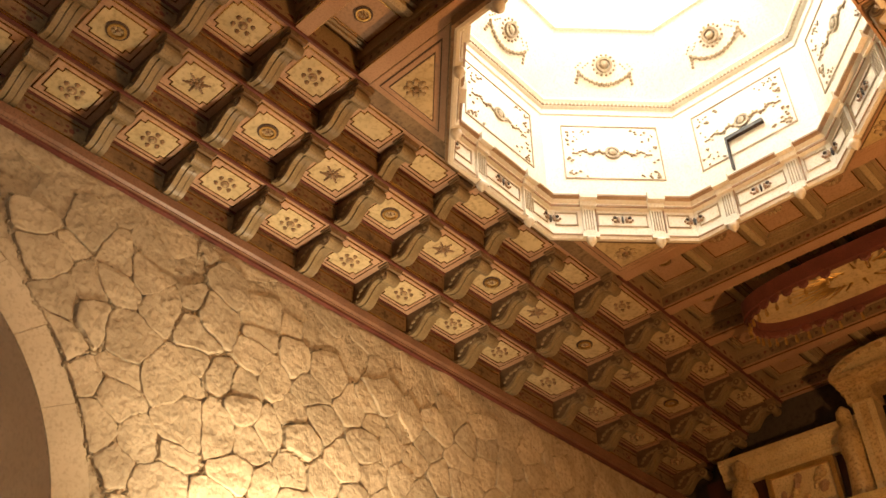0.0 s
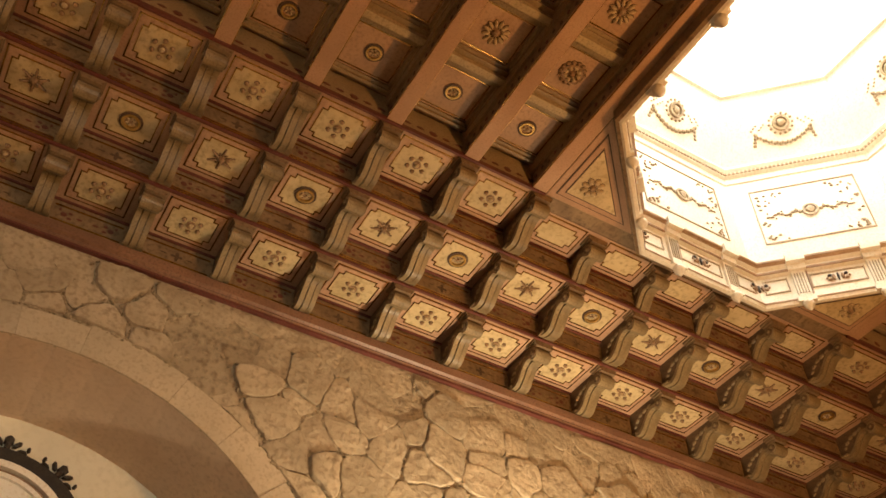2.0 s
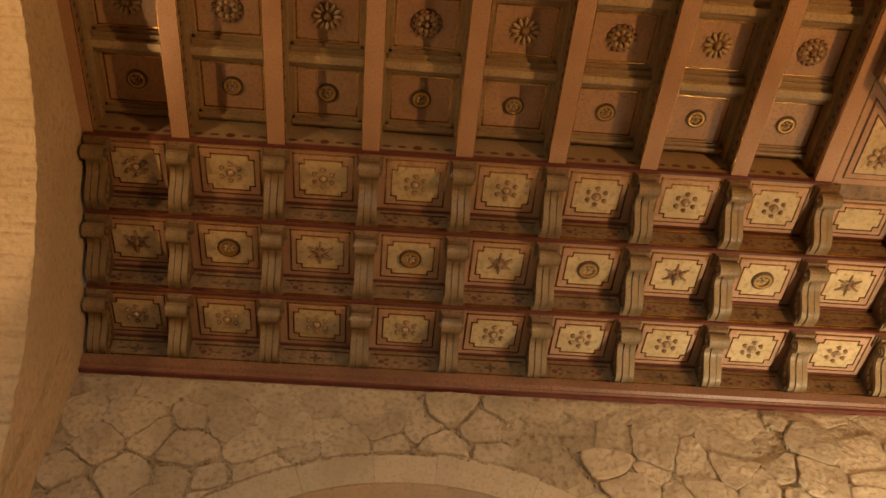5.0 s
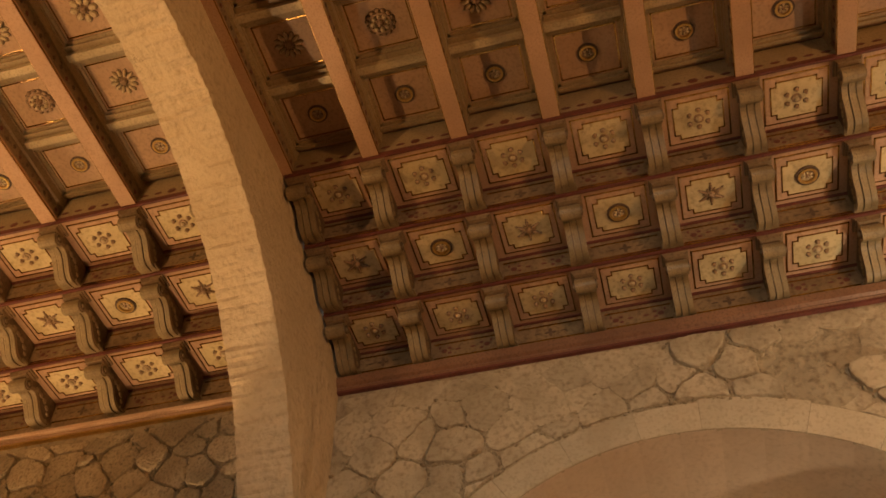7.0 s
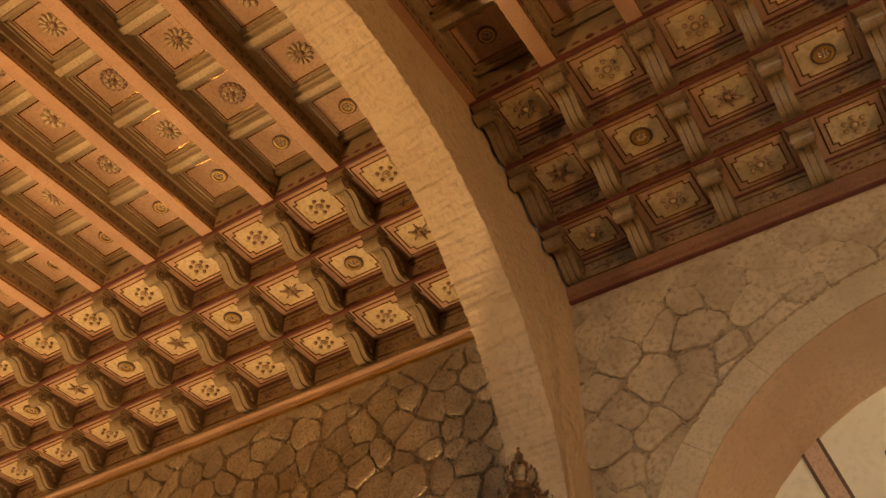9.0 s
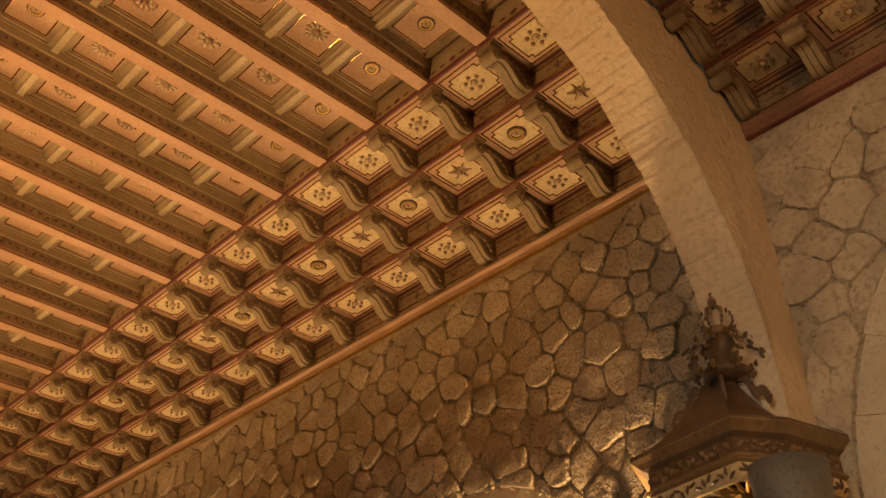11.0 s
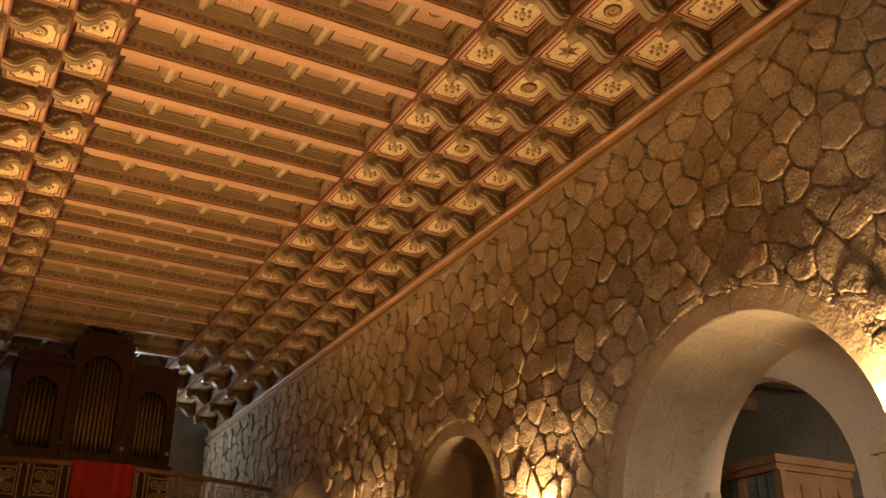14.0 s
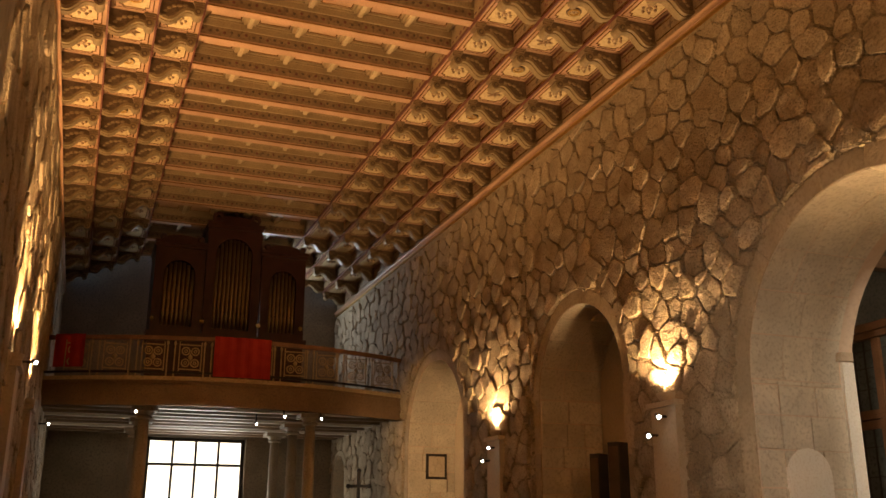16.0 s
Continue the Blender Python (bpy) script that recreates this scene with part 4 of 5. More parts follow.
for (y, z) in UP_W:
    uplight(XW + 0.04, y, z - 0.03, 1)
    wall_pier(XW, y, z, 1)
    if y < -5:
        small_spot(XW + 0.26, y - 0.13, z - 0.46, -1, (XW + 0.12, y - 0.13, z - 0.46))
        small_spot(XW + 0.24, y + 0.06, z - 0.27, -1, (XW + 0.12, y + 0.06, z - 0.27))
for (y, z) in UP_E:
    uplight(XE - 0.04, y, z - 0.03, -1)
    wall_pier(XE, y, z, -1)

for y in (-12.05, -19.2):
    small_spot(XE - 0.20, y, 3.52, 1, (XE + 0.01, y, 3.52))
for dy, h, w in ((0.0, 2.60, 0.16), (-0.30, 2.50, 0.14)):
    e = thing("column_speaker", None, "tall slim black loudspeaker standing against the wall", "loudspeaker", "column speakers")
    b = Build()
    b.box(-0.09, 0.09, -w / 2, w / 2, 0.06, h, IRON)
    part("cabinet", b, e)
    b = Build()
    b.box(0.09, 0.10, -w / 2 + 0.015, w / 2 - 0.015, 0.3, h - 0.05, LINE)
    part("grille", b, e)
    b = Build()
    b.box(-0.2, 0.2, -0.2, 0.2, 0.0, 0.06, IRON)
    part("foot", b, e)
    e.matrix_basis = pose(-5.85 - 0.02, -9.72 + dy * 1.5, 0, 0, 0, 25)

e = thing("relief_plaque", None, "small dark framed relief hung in the niche", "plaque")
b = Build()
b.box(-0.03, 0.03, -0.22, 0.22, -0.25, 0.25, IRON)
part("frame", b, e)
b = Build()
b.box(0.03, 0.04, -0.17, 0.17, -0.20, 0.20, ASHLAR)
for x, z, r in ((-0.08, -0.05, 0.06), (0.06, -0.04, 0.07), (0.0, 0.08, 0.05)):
    b.lump((0.04, x, z), (0, r, 0), (0, 0, r * 1.6), (0.02, 0, 0), ASHLAR, 8)
part("relief", b, e, "grey relief field")
e.matrix_basis = pose(-6.78, -18.26, 2.86, 0, 0, 90)

b = Build()
b.prism([(-0.27, -0.55)] + [(0.27 * math.cos(math.pi - math.pi * i / 12), 0.27 * math.sin(math.pi - math.pi * i / 12)) for i in range(13)] + [(0.27, -0.55)], lambda p, q, s: (-6.78 + p, -7.655 + s, 2.13 + q), -0.02, 0.03, WHITEP)
tagged(new("niche_plaque", b.mesh("niche_plaque")), "whitewashed arched blind panel on the arch's jamb", "panel")

# ---- organ loft ----
def front(x):
    return -18.75 + 0.95 * (1 - ((x - XC) / 3.5) ** 2)


xs = [XW + 0.002 + (XE - XW - 0.004) * i / 40 for i in range(41)]


def along(b, off, z0, z1, thick, material, xa=None, xb=None):
    """A band that follows the loft's curved front."""
    lo, hi = xa if xa is not None else xs[0], xb if xb is not None else xs[-1]
    k = max(2, int(abs(hi - lo) / 0.18))
    p = [lo + (hi - lo) * i / k for i in range(k + 1)]
    loop = ((0, z0), (0, z1), (thick, z1), (thick, z0))
    b.add([(x, front(x) + off - t, z) for x in p for t, z in loop],
          [(4 * i + j, 4 * i + (j + 1) % 4, 4 * i + 4 + (j + 1) % 4, 4 * i + 4 + j) for i in range(k) for j in range(4)] + [(3, 2, 1, 0), (4 * k, 4 * k + 1, 4 * k + 2, 4 * k + 3)], material)


loft = thing("organ_loft", None, "curved timber organ loft on columns", "loft", kind="structure")
FASCIA = mat("loft_fascia_paint", (0.24, 0.16, 0.09), (0.31, 0.21, 0.12), 0.55, 3, 40, 0.08)
b = Build()
along(b, 0.0, 3.80, 4.26, 0.12, FASCIA)
part("fascia", b, loft)
for name, off, z0, z1, thick, m in (("ledge", 0.06, 4.26, 4.33, 0.25, CREAM), ("upper_moulding", 0.03, 4.20, 4.26, 0.2, FASCIA), ("lower_moulding", 0.03, 3.80, 3.86, 0.14, FASCIA)):
    b = Build()
    along(b, off, z0, z1, thick, m)
    part(name, b, loft)
b = Build()
edge = [(x, front(x) - 0.1) for x in xs]
b.prism(edge + [(xs[-1], Y_END), (xs[0], Y_END)], lambda p, q, t: (p, q, t), 4.05, 4.30, WOOD)
part("deck", b, loft)
for j in range(9):
    b = Build()
    y = -18.95 - 0.62 * j
    b.box(XW + 0.01, XE - 0.01, y - 0.07, y + 0.07, 3.86, 4.05, WHITEP if j % 3 == 0 else FASCIA)
    part("joist", b, loft)

rail = thing("loft_railing", None, "dark railing with gilt iron scroll panels along the loft", "railing")
b = Build()
along(b, -0.02, 5.02, 5.10, 0.08, WOOD)
part("handrail", b, rail)
b = Build()
along(b, -0.04, 4.40, 4.44, 0.04, IRON)
part("bottom_rail", b, rail)
GILTIRON = mat("dull_gilt_iron", (0.42, 0.31, 0.16), (0.54, 0.41, 0.22), 0.45, 8, 60, 0.1, metal=0.5)
x = XW + 0.10
while x < XE - 0.65:
    y = front(x) - 0.06
    for off in (0.0, 0.13):
        b = Build()
        b.box(x + off - 0.012, x + off + 0.012, y - 0.012, y + 0.012, 4.33, 5.03, GILTIRON)
        b.box(x + off - 0.022, x + off + 0.022, y - 0.018, y + 0.018, 4.94, 4.99, GILTIRON)
        part("upright", b, rail)
    b = Build()
    c = x + 0.38
    y = front(c) - 0.06
    for zz in (4.47, 4.93):
        b.box(c - 0.20, c + 0.20, y - 0.008, y + 0.008, zz, zz + 0.022, GILTIRON)
    for e in (-1, 1):
        b.box(c + e * 0.20 - 0.010, c + e * 0.20 + 0.010, y - 0.008, y + 0.008, 4.44, 5.0, GILTIRON)
        for zz in (4.60, 4.82):
            b.ring((c + e * 0.085, y, zz), (1, 0, 0), (0, 0, 1), (0, 1, 0), 0.058, 0.082, 0.014, GILTIRON, 12)
            b.ring((c + e * 0.085, y, zz), (1, 0, 0), (0, 0, 1), (0, 1, 0), 0.018, 0.036, 0.016, GILTIRON, 8)
    b.lump((c, y + 0.004, 4.71), (0.05, 0, 0), (0, 0, 0.07), (0, 0.02, 0), GILTIRON, 4)
    part("scroll_panel", b, rail, "gilt iron scroll panel")
    x += 0.66
for xa, xb, z0, tag in ((-3.24, -2.18, 4.36, "plain red cloth hung over the loft railing"), (0.10, 0.62, 4.50, "small faded red cloth hung over the loft railing")):
    b = Build()
    kx = 24
    for i in range(kx):
        p, q = xa + (xb - xa) * i / kx, xa + (xb - xa) * (i + 1) / kx
        ya, yb = front(p) + 0.02 + 0.012 * math.sin(p * 30), front(q) + 0.02 + 0.012 * math.sin(q * 30)
        for y_off in (0, -0.012):
            b.quad((p, ya + y_off, z0), (q, yb + y_off, z0), (q, yb + y_off, 5.115), (p, ya + y_off, 5.115), REDCLOTH)
        b.quad((p, ya, 5.115), (q, yb, 5.115), (q, yb - 0.13, 5.12), (p, ya - 0.13, 5.12), REDCLOTH)
    tagged(new("red_cloth", b.mesh("red_cloth")), tag, "cloth")

COLUMN = mat("pale_stone_column", (0.40, 0.34, 0.25), (0.48, 0.41, 0.31), 0.7, 2, 30, 0.2)
for x, y in ((-1.05, -18.35), (-4.18, -18.35), (-1.12, -20.3), (-4.25, -20.3), (-1.12, -22.3), (-4.25, -22.3)):
    e = thing("loft_column", None, "slim pale column carrying the organ loft", "column", "loft columns")
    b = Build()
    b.turned([(0.13, 0.0), (0.125, 1.2), (0.10, 3.50)], (0, 0, 0.15), COLUMN, 16)
    part("shaft", b, e, smooth=True)
    b = Build()
    b.box(-0.22, 0.22, -0.22, 0.22, 0, 0.15, COLUMN)
    part("base", b, e)
    b = Build()
    b.turned([(0.11, 0), (0.15, 0.02), (0.15, 0.05), (0.12, 0.07), (0.20, 0.14)], (0, 0, 3.58), COLUMN, 16)
    b.box(-0.23, 0.23, -0.23, 0.23, 3.72, 3.80, COLUMN)
    part("capital", b, e)
    e.matrix_basis = Matrix.Translation((x, y, 0))
for x, y in ((-0.88, -18.12), (-3.57, -17.92), (-4.32, -18.06), (-3.3, -19.4)):
    small_spot(x, y, 3.70, 0.2, (x, y - 0.03, 3.86) if y > -18.5 else (x, y, 4.06))

# window under the loft
b = Build()
b.box(-3.95, -3.87, Y_END - 0.35, Y_END - 0.25, 1.0, 3.85, IRON)
b.box(-1.63, -1.55, Y_END - 0.35, Y_END - 0.25, 1.0, 3.85, IRON)
b.box(-3.87, -1.63, Y_END - 0.35, Y_END - 0.25, 1.0, 1.08, IRON)
b.box(-3.87, -1.63, Y_END - 0.35, Y_END - 0.25, 3.77, 3.85, IRON)
win = thing("window_1", None, "bright leaded window below the organ loft", "window", kind="structure")
part("window_frame", b, win)
for x in (-3.31, -2.75, -2.19):
    b = Build()
    b.box(x - 0.03, x + 0.03, Y_END - 0.33, Y_END - 0.27, 1.08, 3.77, IRON)
    part("mullion", b, win)
for z in (3.20, 2.3):
    b = Build()
    b.box(-3.87, -1.63, Y_END - 0.332, Y_END - 0.268, z - 0.035, z + 0.035, IRON)
    part("transom", b, win)
GLASS = bpy.data.materials.new("frosted_window_glass")
GLASS.use_nodes = True
g = GLASS.node_tree.nodes["Principled BSDF"]
g.inputs["Transmission Weight"].default_value, g.inputs["Roughness"].default_value = 1.0, 0.2
for i in range(4):
    b = Build()
    x0 = -3.87 + 0.56 * i
    b.box(x0 + 0.02, x0 + 0.54, Y_END - 0.303, Y_END - 0.297, 1.08, 3.77, GLASS)
    part("pane", b, win).visible_shadow = False
b = Build()
b.box(-6.0, 0.5, Y_END - 2.1, Y_END - 2.0, -0.2, 10.0, glow("daylight_backdrop", (1.0, 0.92, 0.74), 3.0))
thing("backdrop", b, "plain bright daylight outside the windows", "backdrop", kind="structure")

# organ
def organ():
    e = thing("pipe_organ", None, "dark red mahogany organ case with three arched fields of pipes", "organ")
    yf, yb, base = -20.5, -21.8, 4.30
    b = Build()
    b.box(-4.42, -1.10, yb, yf, base, 5.55, DWOOD)
    b.box(-4.48, -1.04, yb, yf + 0.08, 5.55, 5.68, DWOOD)
    b.box(-4.48, -1.04, yb, yf + 0.05, base, base + 0.12, DWOOD)
    for i in range(6):
        x = -4.2 + 0.52 * i
        b.box(x, x + 0.42, yf, yf + 0.03, base + 0.25, 5.40, DWOOD)
    part("base_case", b, e)
    for x0, x1, top, af, tag in ((-2.18, -1.12, 7.62, 6.95, "side tower"), (-3.40, -2.20, 8.16, 7.50, "central tower"), (-4.42, -3.42, 7.62, 6.95, "side tower")):
        b = Build()
        cx, half = (x0 + x1) / 2, (x1 - x0) / 2 - 0.20
        b.box(x0, x0 + 0.20, yb, yf, 5.68, top, DWOOD)
        b.box(x1 - 0.20, x1, yb, yf, 5.68, top, DWOOD)
        b.box(x0 + 0.20, x1 - 0.20, yb, yf, 5.68, 5.82, DWOOD)
        b.box(x0 + 0.2, x1 - 0.2, yb, yf - 0.3, 5.8, top, DWOOD)
        pts = [(cx + half * math.cos(math.pi - math.pi * i / 16), af + half * math.sin(math.pi - math.pi * i / 16)) for i in range(17)]
        for (p, q), (p2, q2) in zip(pts, pts[1:]):
            b.add([(p, yf, q), (p2, yf, q2), (p2, yf, top), (p, yf, top), (p, yf - 0.25, q), (p2, yf - 0.25, q2)], [(0, 1, 2, 3), (0, 1, 5, 4)], DWOOD)
        for h, w in ((0.0, 0.06), (0.07, 0.10)):
            b.box(x0 - w * 0.3, x1 + w * 0.3, yb, yf + w, top + h - 0.07, top + h, DWOOD)
        tower = part("tower", b, e)
        n = 9 if half > 0.35 else 7
        for i in range(n):
            x = cx - half + half * 2 * (i + 0.5) / n
            r = half / n * 0.82
            hgt = af + math.sqrt(max(0, half * half - (x - cx) ** 2)) * 0.97
            b = Build()
            b.turned([(r * 0.25, 0), (r, 0.28), (r, 0.35), (r * 0.8, 0.37), (r, 0.42), (r, hgt - 5.84)], (x, yf - 0.10, 5.83), PIPE, 10)
            part("pipe", b, tower, smooth=True)
    b = Build()
    pts = [(-2.80 + 0.52 * math.cos(math.pi * i / 14), 8.23 + 0.16 * math.sin(math.pi * i / 14)) for i in range(15)]
    b.prism(pts, lambda p, q, s: (p, s, q), yf - 0.3, yf + 0.06, DWOOD)
    part("pediment", b, e)
    for cx in (-3.92, -1.65):
        b = Build()
        b.prism([(cx + 0.44 * math.cos(math.pi * i / 12), 7.69 + 0.14 * math.sin(math.pi * i / 12)) for i in range(13)], lambda p, q, s: (p, s, q), yf - 0.25, yf + 0.05, DWOOD)
        for f in (-1, 1):
            b.lump((cx + f * 0.40, yf + 0.05, 7.76), (0.08, 0, 0), (0, 0, 0.08), (0, 0.05, 0), DWOOD, 8)
        part("crest", b, e)
    b = Build()
    for f in (-1, 1):
        b.ring((-2.80 + f * 0.42, yf + 0.02, 8.34), (1, 0, 0), (0, 0, 1), (0, 1, 0), 0.05, 0.12, 0.06, DWOOD, 12)
    b.turned([(0.07, 0), (0.04, 0.05), (0.06, 0.10), (0.02, 0.17)], (-2.80, yf - 0.1, 8.38), DWOOD, 8)
    part("crest", b, e)
    for x in (-4.35, -3.41, -2.19, -1.15):
        b = Build()
        b.lump((x, yf + 0.01, 5.95), (0.05, 0, 0), (0, 0, 0.05), (0, 0.03, 0), GOLD, 8)
        part("boss", b, e, "gilt boss")


organ()

e = thing("standing_cross", None, "dark iron standing cross on a slim pole", "cross")
b = Build()
b.turned([(0.20, 0), (0.20, 0.03), (0.05, 0.08), (0.02, 0.12), (0.02, 2.1)], (0, 0, 0), IRON, 10)
part("pole", b, e)
b = Build()
b.box(-0.02, 0.02, -0.03, 0.03, 2.1, 2.75, IRON)
b.box(-0.02, 0.02, -0.20, 0.20, 2.45, 2.51, IRON)
for y, z in ((0, 2.78), (-0.22, 2.48), (0.22, 2.48)):
    b.lump((0.0, y, z), (0, 0.05, 0), (0, 0, 0.05), (0.03, 0, 0), IRON)
part("cross_arms", b, e)
e.matrix_basis = pose(-5.35, -18.9, 0, 0, 0, 60)

# ---- pulpit canopy by the pier ----
def canopy():
    e = thing("pulpit_canopy", None, "carved and gilt octagonal pulpit sounding board with a crowned finial", "pulpit canopy")
    cx, cy = -5.62, -2.95
    plan = [(-6.17, -4.05), (-5.42, -3.72), (-5.27, -2.80), (-5.62, -2.56), (-6.17, -2.42)]
    mid = (-5.72, -3.05)

    def eight(r, z):
        k = r / 0.98
        z = 4.40 - (4.40 - z) * 0.70 if z < 4.40 else z
        return [Vector((min(x, mid[0] + (x - mid[0]) * k) if x < -6.1 else mid[0] + (x - mid[0]) * k, mid[1] + (y - mid[1]) * k, z - 0.08)) for x, y in plan]

    def shell(profile, material):
        b = Build()
        rings = [eight(r, z) for r, z in profile]
        for p, q in zip(rings, rings[1:]):
            for k in range(4):
                b.quad(p[k], p[k + 1], q[k + 1], q[k], material)
        return b

    OAK = mat("carved_oak", (0.085, 0.05, 0.026), (0.15, 0.09, 0.048), 0.5, 6, 50, 0.2)
    RELIEF = mat("worn_gilt_relief", (0.20, 0.125, 0.055), (0.34, 0.22, 0.10), 0.45, 8, 50, 0.2, metal=0.3, c3=(0.10, 0.06, 0.03))
    WORN = mat("worn_gilt_moulding", (0.20, 0.13, 0.06), (0.27, 0.18, 0.085), 0.42, 3, 24, 0.12, metal=0.3, c3=(0.16, 0.10, 0.045))
    b = shell([(0.66, 3.92), (0.67, 3.80), (0.78, 3.79), (0.82, 3.82), (0.84, 3.90), (0.82, 3.95)], CREAM)
    part("lower_frame", b, e, "cream and gilt lower frame")
    b = shell([(0.82, 3.95), (0.86, 3.98), (0.82, 4.02), (0.82, 4.20), (0.88, 4.24), (0.93, 4.30), (0.98, 4.34), (0.98, 4.38), (0.94, 4.40)], OAK)
    part("entablature", b, e)
    b = shell([(0.885, 4.245), (0.935, 4.295), (0.986, 4.335), (0.988, 4.352)], WORN)
    part("crown_moulding", b, e, "worn gilt crown moulding")
    b = shell([(0.822, 3.95), (0.866, 3.975), (0.868, 3.99), (0.824, 4.022), (0.826, 4.045)], WORN)
    part("architrave", b, e, "worn gilt architrave")
    b = shell([(0.94, 4.40), (0.80, 4.43), (0.66, 4.49), (0.50, 4.58), (0.36, 4.69), (0.25, 4.78), (0.20, 4.86)], OAK)
    part("roof", b, e)
    b = Build()
    top = eight(0.68, 3.91)
    b.add(top, [tuple(range(5))], mat("dark_blue_paint", (0.006, 0.012, 0.022), (0.012, 0.02, 0.03), 0.7))
    part("blue_soffit", b, e, "dark blue underside")
    c = Vector((cx - 0.18, cy - 0.1, 3.945))
    b = Build()
    b.lump(c, (0.12, 0, 0), (0, 0.12, 0), (0, 0, -0.08), GOLD, 10)
    sun = part("sunburst", b, e, "gilt sunburst")
    for j in range(24):
        a = math.tau * j / 24
        d, s = Vector((math.cos(a), math.sin(a), 0)), Vector((-math.sin(a), math.cos(a), 0))
        rr = 0.42 if j % 2 else 0.32
        b = Build()
        b.add([c + s * 0.02, c - s * 0.02, c + d * rr - s * 0.012, c + d * rr + s * 0.012, c - Vector((0, 0, 0.02)) + d * rr * 0.5], [(0, 1, 2, 3), (0, 1, 4), (1, 2, 4), (2, 3, 4), (3, 0, 4)], GOLD)
        part("ray", b, sun)
    for k in range(4):
        p, q = eight(0.82, 4.11)[k], eight(0.82, 4.11)[k + 1]
        d = (q - p).normalized()
        n = Vector((d.y, -d.x, 0))
        m = (p + q) / 2
        span = (q - p).length
        for j in range(17):
            b = Build()
            a = d * math.cos(j * 1.9) + up * math.sin(j * 1.9)
            c_ = d * -math.sin(j * 1.9) + up * math.cos(j * 1.9)
            b.lump(m + d * (j - 8) * span * 0.052 + up * 0.030 * math.sin(j * 2.4), a * span * 0.040, c_ * 0.020, n * 0.028, RELIEF)
            part("carved_leaf", b, e)
        low = (eight(0.835, 3.87)[k] + eight(0.835, 3.87)[k + 1]) / 2
        for j in range(15):
            b = Build()
            a = d * math.cos(j * 2.3) + up * math.sin(j * 2.3)
            c_ = d * -math.sin(j * 2.3) + up * math.cos(j * 2.3)
            b.lump(low + d * (j - 7) * span * 0.062 + up * 0.022 * math.sin(j * 2.1), a * 0.036, c_ * 0.014, n * 0.016, OAK)
            part("dark_leaf", b, e)
        # scroll crest at the corner of the roof
        b = Build()
        c = Vector((mid[0], mid[1], 0))
        o = eight(0.90, 4.39)[k + 1] if k < 3 else eight(0.90, 4.39)[0]
        o = o - c
        dr = Vector((o.x, o.y, 0)).normalized()
        sd = Vector((-dr.y, dr.x, 0))
        for j in range(16):
            t = j / 15
            pos = c + dr * (0.38 - 0.20 * t) + up * (4.50 + 0.24 * t + 0.03 * math.sin(t * 9))
            b.lump(pos, sd * 0.020, (up + dr * 0.3) * 0.040, dr * 0.022, OAK)
            b.lump(pos, sd * 0.018, (up + dr * 0.3) * 0.036, dr * -0.022, OAK)
        part("roof_scroll", b, e)
    b = Build()
    b.turned([(0.15, 4.74), (0.17, 4.79), (0.08, 4.86), (0.065, 4.95), (0.11, 5.02), (0.10, 5.06), (0.06, 5.10)], (cx, cy, 0), OAK, 12)
    fin = part("finial", b, e, smooth=True)
    fr = random.Random(12)
    b = Build()
    b.turned([(0.075, 5.09), (0.095, 5.12), (0.075, 5.15)], (cx, cy, 0), RELIEF, 14)
    for k in range(7):
        a = math.tau * k / 7
        d, s = Vector((math.cos(a), math.sin(a), 0)), Vector((-math.sin(a), math.cos(a), 0))
        for j in range(8):
            t = j / 7
            r = 0.085 + 0.05 * math.sin(t * math.pi) - 0.075 * t * t
            b.lump(Vector((cx, cy, 5.13 + 0.22 * t)) + d * r, s * 0.014, up * 0.024, d * 0.016, OAK if j % 3 else RELIEF, 5)
    b.turned([(0.015, 5.34), (0.032, 5.37), (0.032, 5.40), (0.012, 5.43), (0.018, 5.46)], (cx, cy, 0), OAK, 10)
    part("crown", b, fin, "carved crown")
    for k in range(7):
        a = math.tau * k / 7 + 0.2
        d, s = Vector((math.cos(a), math.sin(a), 0)), Vector((-math.sin(a), math.cos(a), 0))
        b = Build()
        for j in range(11):
            t = j / 10
            pos = Vector((cx, cy, 4.74 + 0.32 * t)) + d * (0.15 + 0.10 * math.sin(t * 3.0) + 0.035 * math.sin(t * 13 + k)) + s * fr.uniform(-0.03, 0.03)
            lean = (up + d * math.cos(t * 5.0) + s * fr.uniform(-0.6, 0.6)).normalized()
            for side in (1, -1):
                b.lump(pos, s * fr.uniform(0.012, 0.024), lean * fr.uniform(0.026, 0.044), d * 0.018 * side, RELIEF if j % 4 == 1 else OAK, 6)
            b.lump(pos + s * 0.03 * (-1) ** j, s * 0.012, lean * 0.024, d * 0.016, OAK, 5)
        part("leaf_scroll", b, e)
    return e


canopy()
b = Build()
b.turned([(0.27, 0.0), (0.27, 0.3), (0.22, 0.35), (0.21, 3.62), (0.24, 3.76), (0.26, 3.96)], (-5.56, -2.62, 0), mat("slate_grey_paint", (0.12, 0.11, 0.09), (0.17, 0.155, 0.13), 0.6), 20)
tagged(new("pulpit_column", b.mesh("pulpit_column", True)), "slate grey round column under the pulpit canopy", "column")

# ---- altarpiece ----
GILT = mat("old_gilt_wood", (0.44, 0.31, 0.14), (0.60, 0.45, 0.22), 0.42, 6, 30, 0.3, metal=0.2, c3=(0.22, 0.14, 0.06))
OCHRE = mat("ochre_panel", (0.50, 0.38, 0.19), (0.62, 0.49, 0.26), 0.55, 4, 40, 0.12)
altar = thing("altarpiece", None, "tall carved and gilt wooden altarpiece against the end wall", "altarpiece")


